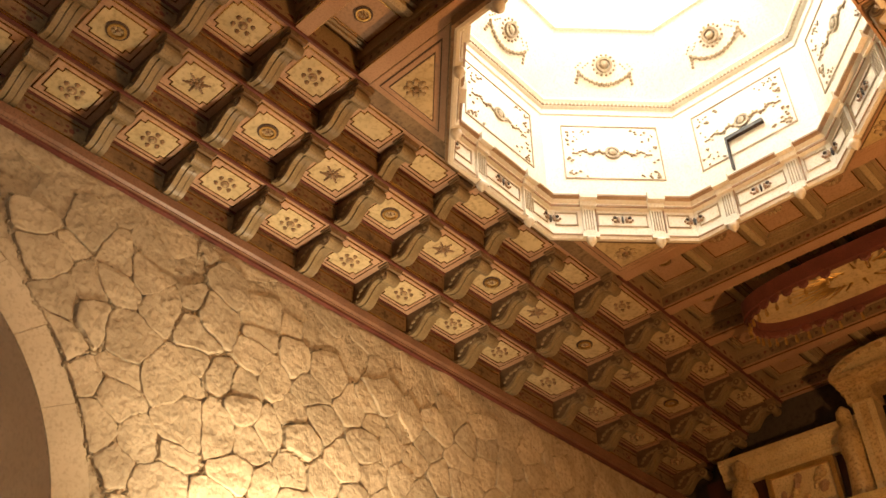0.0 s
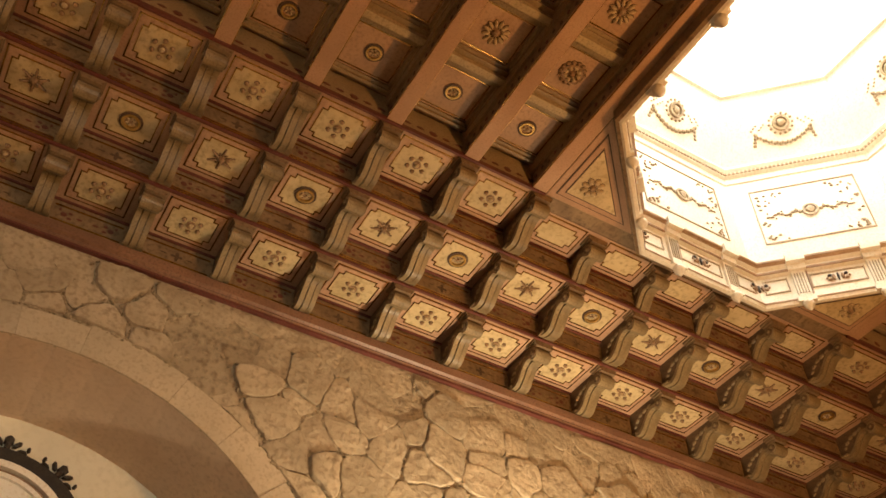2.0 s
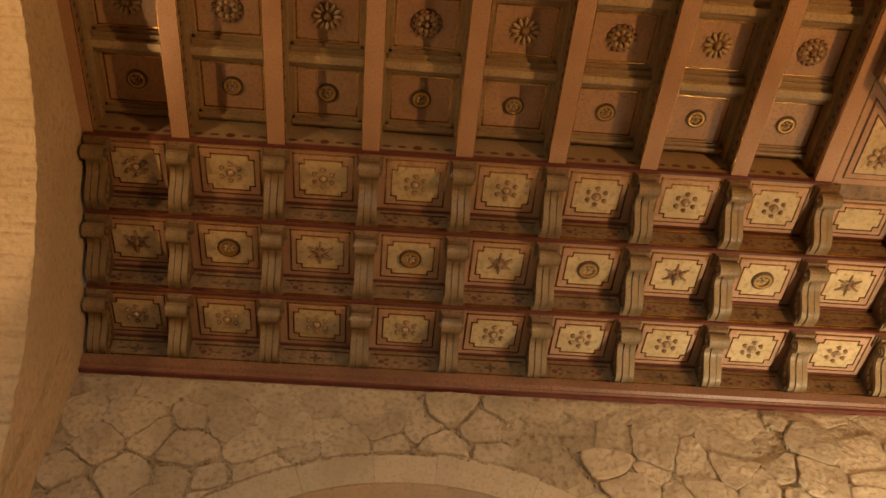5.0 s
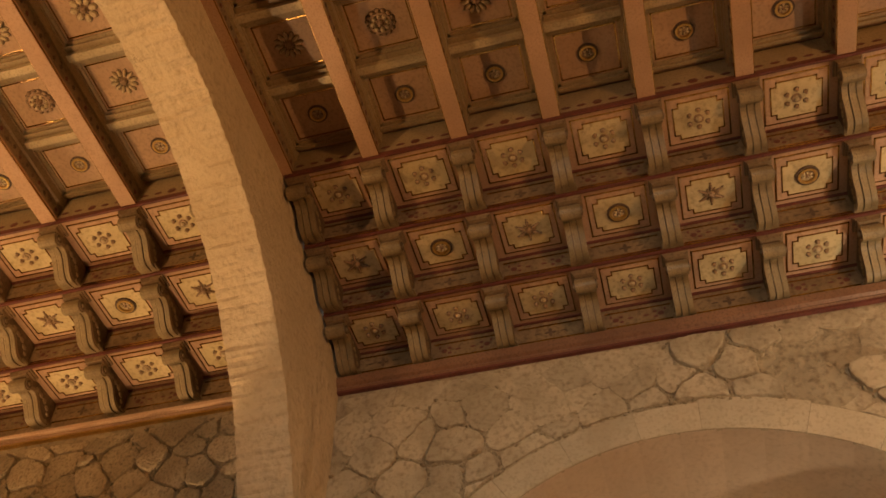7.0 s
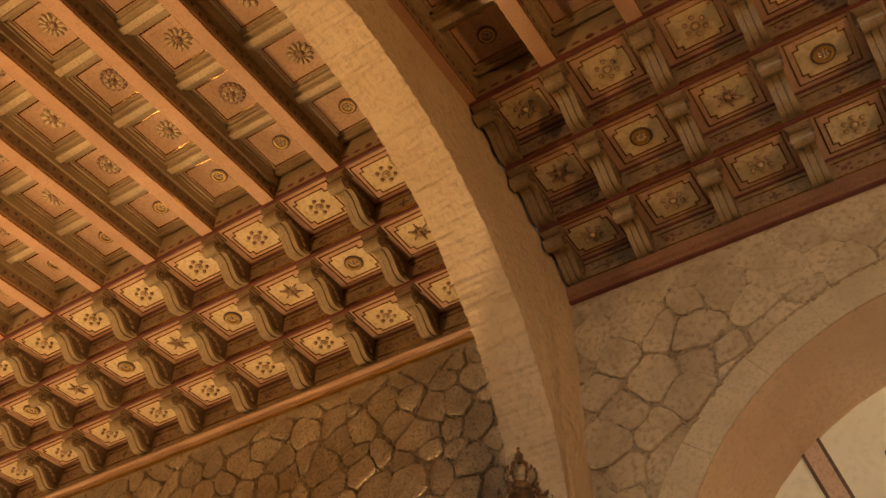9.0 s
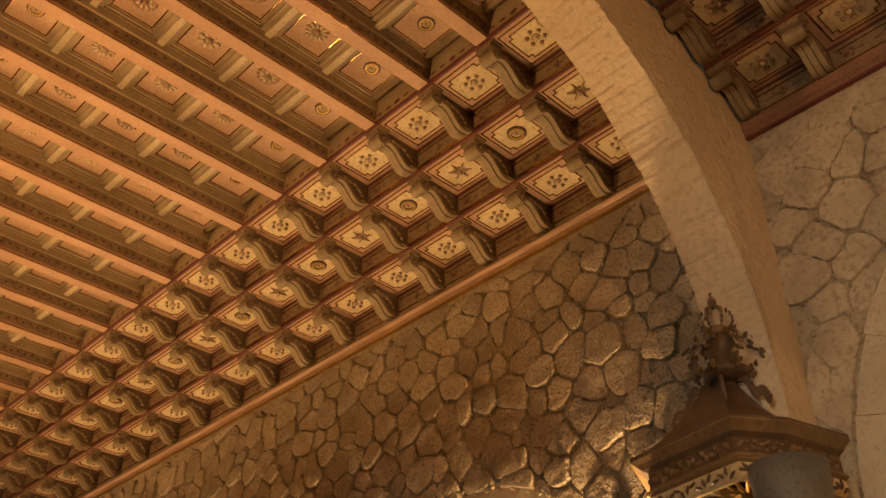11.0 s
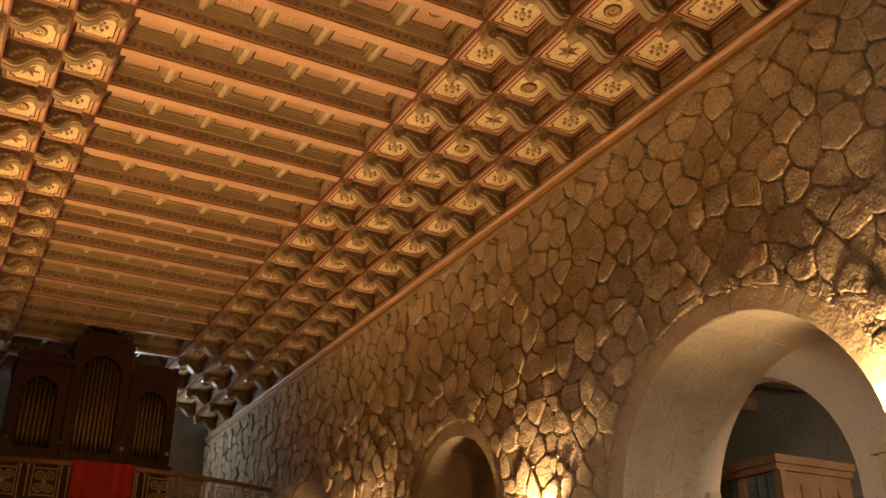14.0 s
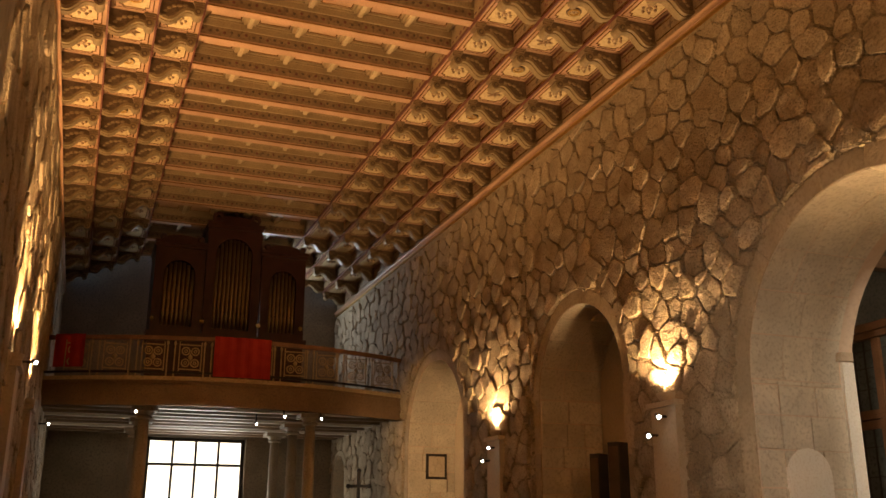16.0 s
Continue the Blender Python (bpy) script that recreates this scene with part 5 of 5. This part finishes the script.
def bar(x0, x1, y0, y1, z0, z1, m):
    b = Build()
    b.box(x0, x1, y0, y1, z0, z1, m)
    return b


part("backing", bar(-5.6, 0.2, 11.25, 11.6, 0, 7.2, DWOOD), altar)
for xa, xb in ((-5.3, -3.35), (-2.05, -0.1)):
    b = Build()
    b.prism([(11.3, 7.02), (11.17, 7.02), (11.17, 7.10), (11.14, 7.11), (11.14, 7.19), (11.10, 7.21), (11.08, 7.28), (11.06, 7.29), (11.06, 7.365), (11.3, 7.365)], lambda p, q, t: (t, p, q), xa, xb, OCHRE)
    part("cornice", b, altar)
for x0 in (-4.72, -1.45):
    b = Build()
    b.box(x0, x0 + 0.92, 11.18, 11.25, 6.25, 7.0, OCHRE)
    p = part("relief_panel", b, altar, "gilt framed leafy relief")
    b = Build()
    for a in (x0, x0 + 0.86):
        b.box(a, a + 0.06, 11.14, 11.2, 6.25, 7.0, GOLD)
    b.box(x0, x0 + 0.92, 11.135, 11.2, 6.94, 7.0, GOLD)
    b.box(x0, x0 + 0.92, 11.135, 11.2, 6.25, 6.31, GOLD)
    part("gilt_frame", b, p)
    b = Build()
    rnd = random.Random(4)
    for j in range(26):
        b.lump((x0 + 0.15 + 0.62 * rnd.random(), 11.18, 6.38 + 0.50 * rnd.random()), (0.03 + 0.05 * rnd.random(), 0, 0.02), (0, 0, 0.03 + 0.06 * rnd.random()), (0, -0.05, 0), GILT if j % 3 else ROSED)
    part("carved_leaves", b, p)
for x in (-5.0, -3.50, -1.9, -0.35):
    b = Build()
    b.turned([(0.16, 0), (0.19, 0.1), (0.15, 0.5), (0.13, 0.8), (0.17, 1.05), (0.13, 1.2), (0.07, 1.25), (0.10, 1.36), (0.09, 1.46), (0.03, 1.53)], (x, 11.05, 5.75 if x in (-5.0, -0.35) else 5.98), GILT, 12)
    tagged(new("statue", b.mesh("statue", True)), "plain draped gilt statue standing on the altarpiece", "statue", "altar statues")
    b = Build()
    zt = 5.75 if x in (-5.0, -0.35) else 5.98
    b.box(x - 0.22, x + 0.22, 10.85, 11.28, zt - 0.16, zt, OCHRE)
    part("statue_bracket", b, altar)
for x in (-3.20, -2.20):
    b = Build()
    b.box(x - 0.13, x + 0.13, 10.95, 11.25, 5.9, 7.55, OCHRE)
    b.box(x - 0.05, x + 0.05, 10.93, 10.96, 6.0, 7.4, GILT)
    b.box(x - 0.17, x + 0.17, 10.90, 11.25, 7.45, 7.58, GILT)
    part("centre_pilaster", b, altar)
b = Build()
for z, w in ((7.58, 0.06), (7.65, 0.12), (7.72, 0.2)):
    b.box(-3.38 - w * 0.4, -2.02 + w * 0.4, 10.95 - w, 11.25, z, z + 0.07, GILT)
pts = [(-2.70 + 0.78 * math.cos(math.pi * i / 16), 7.79 + 0.30 * math.sin(math.pi * i / 16)) for i in range(17)]
b.prism(pts, lambda p, q, s: (p, s, q), 10.82, 11.2, OCHRE)
for i in range(14):
    a = math.pi * (i + 0.5) / 14
    b.lump((-2.70 + 0.66 * math.cos(a), 10.82, 7.80 + 0.22 * math.sin(a)), (0.06, 0, 0), (0, 0, 0.04), (0, -0.04, 0), GILT)
part("pediment", b, altar, "gilt segmental pediment")
b = Build()
b.box(-3.0, -2.4, 11.14, 11.25, 5.9, 7.45, DWOOD)
part("centre_panel", b, altar)
b = Build()
for z, y, m in ((5.92, 10.25, GOLD), (5.80, 10.32, OCHRE), (5.70, 10.40, ROSED), (5.60, 10.45, GILT)):
    b.box(-3.55, -1.85, y, 11.2, z, z + 0.11, m)
for i in range(24):
    b.box(-3.50 + 0.07 * i, -3.465 + 0.07 * i, 10.36, 10.42, 5.72, 5.79, LINE)
part("lower_entablature", b, altar, "gilt projecting entablature")
for x in (-3.4, -2.0):
    b = Build()
    b.turned([(0.13, 0), (0.13, 5.3), (0.17, 5.45), (0.2, 5.59)], (x, 10.65, 0), GILT, 14)
    part("column", b, altar, smooth=True)

# oval tester under the chancel ceiling
test = thing("hanging_tester", None, "oval hanging tester with dark red scalloped valance and gilt tassels", "tester")
TC, TA, TB = (-2.30, 9.20), 1.30, 0.40


def oval(t, k, z):
    c, s = math.cos(t), math.sin(t)
    return Vector((TC[0] + TA * k * math.copysign(abs(c) ** 0.7, c), TC[1] + max(TB + TA * (k - 1), TB * k if k < 1 else 0) * math.copysign(abs(s) ** 0.7, s), z - 0.10))


b = Build()
m_ = 48
for (k0, z0), (k1, z1) in (((1.0, 7.97), (1.0, 8.16)), ((1.06, 7.97), (1.06, 8.16)), ((1.0, 7.97), (1.06, 7.97)), ((1.0, 8.16), (1.06, 8.16))):
    for i in range(m_):
        a, c = math.tau * i / m_, math.tau * (i + 1) / m_
        b.quad(oval(a, k0, z0), oval(c, k0, z0), oval(c, k1, z1), oval(a, k1, z1), MAROON)
part("rim", b, test)
b = Build()
b.add([oval(math.tau * i / m_, 1.0, 8.08) for i in range(m_)], [tuple(range(m_))], CREAM)
part("soffit", b, test, "cream underside")
for j in range(28):
    b = Build()
    a = math.tau * j / 28
    p, q = oval(a, 0.28, 8.07), oval(a, 0.72 if j % 2 else 0.6, 8.07)
    s = Vector((-(q - p).y, (q - p).x, 0)).normalized()
    b.add([p + s * 0.02, p - s * 0.02, q, (p + q) / 2 - up * 0.015], [(0, 1, 2), (0, 1, 3), (1, 2, 3), (2, 0, 3)], GOLD)
    part("gilt_ray", b, test, "gilt ray")
for i in range(40):
    t = math.tau * (i + 0.5) / 40
    c = oval(t, 1.03, 7.98)
    d = (oval(t + 0.05, 1.03, 7.98) - c).normalized()
    n_ = Vector((d.y, -d.x, 0))
    b = Build()
    b.lump(c, d * 0.075, up * -0.11, n_ * 0.02, MAROON, 8)
    b.lump(c, d * 0.075, up * -0.11, n_ * -0.02, MAROON, 8)
    sc = part("scallop", b, test)
    b = Build()
    c2 = c - up * 0.13
    b.turned([(0.006, 0.03), (0.016, 0.02), (0.012, 0.0), (0.022, -0.03), (0.018, -0.07)], c2, GOLD, 6)
    part("tassel", b, sc, "gilt tassel")
b = Build()
for x in (-3.0, -1.5):
    b.turned([(0.012, 0), (0.012, 0.45)], (x, 9.20, 7.98), IRON, 6)
part("hanging_rod", b, test)


# ---- masonry, piece by piece ----
def cells(y0, y1, z0, z1, dy, dz, seed):
    """Irregular stones as cells round jittered seeds: polygons in (y, z)."""
    rnd = random.Random(seed)
    ny, nz = int((y1 - y0) / dy), int((z1 - z0) / dz)
    seeds = {}
    for j in range(-1, nz + 1):
        for i in range(-1, ny + 1):
            y = y0 + (i + 0.5 + 0.5 * (j % 2) + rnd.uniform(-0.34, 0.34)) * dy
            z = z0 + (j + 0.5 + rnd.uniform(-0.30, 0.30)) * dz
            seeds[i, j] = (y, z, rnd.choice((-0.5, -0.15, 0.1, 0.25, 0.4)) * dy * dz * 0.36)
    out = []
    for (i, j), (y, z, w) in seeds.items():
        if not (y0 < y < y1 and z0 < z < z1):
            continue
        poly = [(y - 1, z - 1), (y + 1, z - 1), (y + 1, z + 1), (y - 1, z + 1)]
        for a in range(-2, 3):
            for c in range(-2, 3):
                o = seeds.get((i + a, j + c))
                if o is None or (a == 0 and c == 0):
                    continue
                vy, vz = o[0] - y, o[1] - z
                k = 0.5 + (w - o[2]) / (2 * (vy * vy + vz * vz))
                my, mz = y + vy * k, z + vz * k
                cut = []
                for k in range(len(poly)):
                    p, q = poly[k], poly[(k + 1) % len(poly)]
                    dp = (p[0] - my) * vy + (p[1] - mz) * vz
                    dq = (q[0] - my) * vy + (q[1] - mz) * vz
                    if dp <= 0:
                        cut.append(p)
                    if dp * dq < 0:
                        t = dp / (dp - dq)
                        cut.append((p[0] + (q[0] - p[0]) * t, p[1] + (q[1] - p[1]) * t))
                poly = cut
                if len(poly) < 3:
                    break
            if len(poly) < 3:
                break
        if len(poly) < 3:
            continue
        out.append(((y, z), [(min(max(p, y0), y1), min(max(q, z0), z1)) for p, q in poly]))
    return out


def wander(p):
    """Moves a joint off its straight line, the same for both neighbours."""
    y, z = p
    v = Vector((y, z, 3.7))
    a, c, e = noise.noise_vector(v * 2.2), noise.noise_vector(v * 7.0), noise.noise_vector(v * 21.0)
    return y + 0.075 * a.x + 0.034 * c.x + 0.020 * e.x, z + 0.060 * a.y + 0.030 * c.y + 0.020 * e.y


def clear_of(p, arches):
    """Pushes a corner out of the smooth band round an arch; None marks a corner within an opening."""
    y, z = p
    for c, r, spring, band in arches:
        rr = r + band
        if z >= spring:
            d = math.hypot(y - c, z - spring)
            if d < rr:
                k = rr / max(d, 0.01)
                y, z = c + (y - c) * k, spring + (z - spring) * k
        elif abs(y - c) < rr:
            y = c + math.copysign(rr, y - c)
    return y, z


def stone(b, poly, face, s, proud, material, rnd, smeared=False):
    cy = sum(p for p, q in poly) / len(poly)
    cz = sum(q for p, q in poly) / len(poly)
    n = len(poly)
    soft = [tuple((poly[i - 1][c] + 1.4 * poly[i][c] + poly[(i + 1) % n][c]) / 3.4 for c in (0, 1)) for i in range(n)]
    if proud > 0.062:
        soft = [tuple((soft[i - 1][c] + 1.4 * soft[i][c] + soft[(i + 1) % n][c]) / 3.4 for c in (0, 1)) for i in range(n)]
    soft = [(p + rnd.uniform(-0.006, 0.006), q + rnd.uniform(-0.006, 0.006)) for p, q in soft]
    size = math.sqrt(abs(sum(a[0] * c[1] - c[0] * a[1] for a, c in zip(soft, soft[1:] + soft[:1]))) / 2)
    if size < 0.09:
        return False
    n = len(soft)

    def ring(gap, x):
        k = max(0.3, 1 - gap / (size * 0.5))
        out = []
        for p, q in soft:
            y, z = cy + (p - cy) * k, cz + (q - cz) * k
            h = noise.noise(Vector((y * 4, z * 4, 1.3))) * 0.012 + noise.noise(Vector((y * 14, z * 14, 5.1))) * 0.004 if x > 0 else 0
            out.append((face + s * (x + h), y, z))
        return out
    tilt = rnd.uniform(-0.010, 0.010)
    joint = rnd.uniform(0.005, 0.021) if proud > 0.030 and not smeared else rnd.choice((-0.003, 0.002, 0.006, 0.012, 0.022)) if proud > 0.016 else rnd.uniform(-0.004, 0.004)
    v = ring(joint * 0.4, -0.02) + ring(joint, proud * 0.86 + tilt) + ring(joint + 0.010, proud + tilt) + ring(size * 0.17, proud * 1.03 + tilt) + ring(size * 0.34, proud * 1.04 + tilt) + [(face + s * (proud * 1.04 + tilt), cy, cz)]
    f = [(j * n + i, j * n + (i + 1) % n, (j + 1) * n + (i + 1) % n, (j + 1) * n + i) for j in range(4) for i in range(n)]
    f += [(4 * n + i, 4 * n + (i + 1) % n, 5 * n) for i in range(n)]
    b.add(v, f, material)
    return True


BANDS = [(-6.07, 1.60, 3.07, 0.22), (-11.2, 1.15, 3.45, 0.20), (-16.8, 1.5, 3.25, 0.20), (-23.75, 0.60, 2.85, 0.14), (0.27, 2.44, 3.73, 0.29)]


def masonry(owner, face, s, spans, arches, top, near, seed):
    rnd = random.Random(seed)
    rest = Build()
    made = 0
    for y0, y1, dy, dz, proud in spans:
        for (y, z), poly in cells(y0, y1, 0.3, top, dy, dz, seed + int(y0 * 10)):
            dense = []
            for (p, q), (p2, q2) in zip(poly, poly[1:] + poly[:1]):
                k = max(1, int(math.hypot(p2 - p, q2 - q) / 0.042))
                dense += [(p + (p2 - p) * i / k, q + (q2 - q) * i / k) for i in range(k)]
            poly = [clear_of(wander(p), arches) for p in dense]
            hidden = False
            for c, r, spring, band in arches:
                if (z >= spring and math.hypot(y - c, z - spring) < r + band * 0.5) or (z < spring and abs(y - c) < r + band * 0.5):
                    hidden = True
            if hidden:
                continue
            pr = proud * rnd.uniform(0.6, 1.3)
            bare = not (y > ARCH1 and noise.noise(Vector((y * 0.9, z * 0.9, 8.0))) + max(0, z - 6.45) * 1.1 > 0.30)
            if not bare:
                pr *= 0.30                    # smeared over with plaster
            for i in range(0, len(poly), 1 if y > ARCH1 else 2):
                if rnd.random() < (0.85 if y > ARCH1 else 0.80) * (1.0 if bare else 0.15):
                    p, q = poly[i]
                    p2, q2 = poly[i - 1]
                    r = rnd.uniform(0.010, 0.036)
                    a = math.atan2(q2 - q, p2 - p) + rnd.uniform(-0.5, 0.5)
                    h = rnd.uniform(0.35, 1.0) * pr
                    rest.lump((face, p + rnd.uniform(-0.02, 0.02), q + rnd.uniform(-0.02, 0.02)), (0, r * math.cos(a), r * math.sin(a)), (0, -r * 0.5 * math.sin(a), r * 0.5 * math.cos(a)), (s * h, 0, 0), RAGGED, 6)
            if near and near[0] < y < near[1] and z > near[2] and made < 300:
                one = Build()
                if stone(one, poly, face, s, pr, STONE if y > ARCH1 else TUFF, rnd, y > ARCH1):
                    part("stone", one, owner)
                    made += 1
            else:
                stone(rest, poly, face, s, pr, STONE if y > ARCH1 else TUFF, rnd, y > ARCH1)
    ob = part("rubble_stones", rest, owner, "field stones set in lime mortar")
    ob["kind"] = "stuff"


masonry(wall_west, XW, 1, [(Y_END, -12.6, 0.35, 0.25, 0.054), (-12.6, ARCH0, 0.36, 0.255, 0.056), (ARCH1, Y_ALTAR, 0.40, 0.285, 0.034)], BANDS, 7.12, (-8.6, 3.6, 4.3), 11)
masonry(wall_east, XE, -1, [(Y_END, ARCH0, 0.46, 0.38, 0.05), (ARCH1, Y_ALTAR, 0.56, 0.42, 0.03)], [(0.3, 2.6, 3.53, 0.3)], 7.12, None, 23)

# dressed stones round the arches
VOUSS = mat("worn_arch_stone", (0.46, 0.37, 0.25), (0.57, 0.47, 0.33), 0.85, 1.6, 34, 0.35, per=0.05, c3=(0.41, 0.325, 0.215), lump=0.3)
rnd = random.Random(5)
NAVEV = mat("brown_arch_stone", (0.38, 0.30, 0.195), (0.49, 0.395, 0.265), 0.85, 2.2, 26, 0.5, dist=0.02, per=0.09, c3=(0.32, 0.25, 0.16), lump=0.45)
for c, r, spring, band in BANDS:
    stuff = VOUSS if r > 2 else NAVEV
    count = max(7, int(math.pi * (r + band) / 0.62))
    edges = [math.pi * (i + (rnd.uniform(-0.2, 0.2) if 0 < i < count else 0)) / count for i in range(count + 1)]
    for a0, a1 in zip(edges, edges[1:]):
        b = Build()
        g = 0.0025 / r
        k = 4
        wide = band * rnd.uniform(0.88, 1.04)
        arc = [a0 + g + (a1 - a0 - 2 * g) * i / k for i in range(k + 1)]
        poly = [(c + r * math.cos(a), spring + r * math.sin(a)) for a in arc] + [(c + (r + wide) * math.cos(a), spring + (r + wide) * math.sin(a)) for a in arc[::-1]]
        b.prism(poly, lambda p, q, t: (t, p, q), XW - 0.02, XW + 0.012 + rnd.uniform(-0.003, 0.003), stuff)
        part("voussoir", b, wall_west)
    for e in (-1, 1):
        z = spring
        while z > 0.4:
            h = rnd.uniform(0.34, 0.5)
            b = Build()
            w = band * rnd.uniform(0.85, 1.25)
            b.box(XW - 0.02, XW + 0.012 + rnd.uniform(-0.003, 0.003), c + e * r, c + e * (r + w), z - h + 0.006, z, stuff)
            part("jamb_stone", b, wall_west)
            z -= h
# blocks of the large arch's far jamb and of its head
JAMB = mat("pale_jamb_stone", (0.56, 0.50, 0.39), (0.70, 0.63, 0.50), 0.85, 2.5, 30, 0.6, dist=0.02, per=0.08, c3=(0.46, 0.40, 0.30), lump=0.3)
for c, r, spring, depth in NICHES:
    z = 0.3
    row = 0
    while z < spring:
        h = min(rnd.uniform(0.30, 0.40), spring - z)
        x = 0.0
        end = 1.13 if depth > 1.2 else depth
        while x < end - 0.02:
            w = min(rnd.uniform(0.26, 0.52), end - x)
            if end - x - w < 0.12:
                w = end - x
            b = Build()
            t = 0.030 + rnd.uniform(-0.008, 0.012)
            b.box(XW - x - 0.006, XW - x - w + rnd.uniform(0.006, 0.018), c - r - 0.01, c - r + t, z + rnd.uniform(0.003, 0.012), z + h - 0.008, JAMB)
            part("jamb_stone", b, wall_west)
            x += w
        z += h
    steps = max(6, int(math.pi * r / 0.45))
    for i in range(steps):
        a0, a1 = math.pi * i / steps, math.pi * (i + 1) / steps
        x = 0.0
        while x < end - 0.02:
            w = min(rnd.uniform(0.36, 0.6), end - x)
            b = Build()
            t = 0.010 + rnd.uniform(-0.003, 0.004)
            gap = rnd.uniform(0.002, 0.011) / r
            arc = [a0 + gap + (a1 - a0 - 2 * gap) * q / 4 for q in range(5)]
            poly = [(c + (r - t) * math.cos(a), spring + (r - t) * math.sin(a)) for a in arc] + [(c + (r + 0.01) * math.cos(a), spring + (r + 0.01) * math.sin(a)) for a in arc[::-1]]
            b.prism(poly, lambda p, q, s: (s, p, q), XW - x - 0.004, XW - x - w + rnd.uniform(0.003, 0.014), JAMB)
            part("soffit_stone", b, wall_west)
            x += w
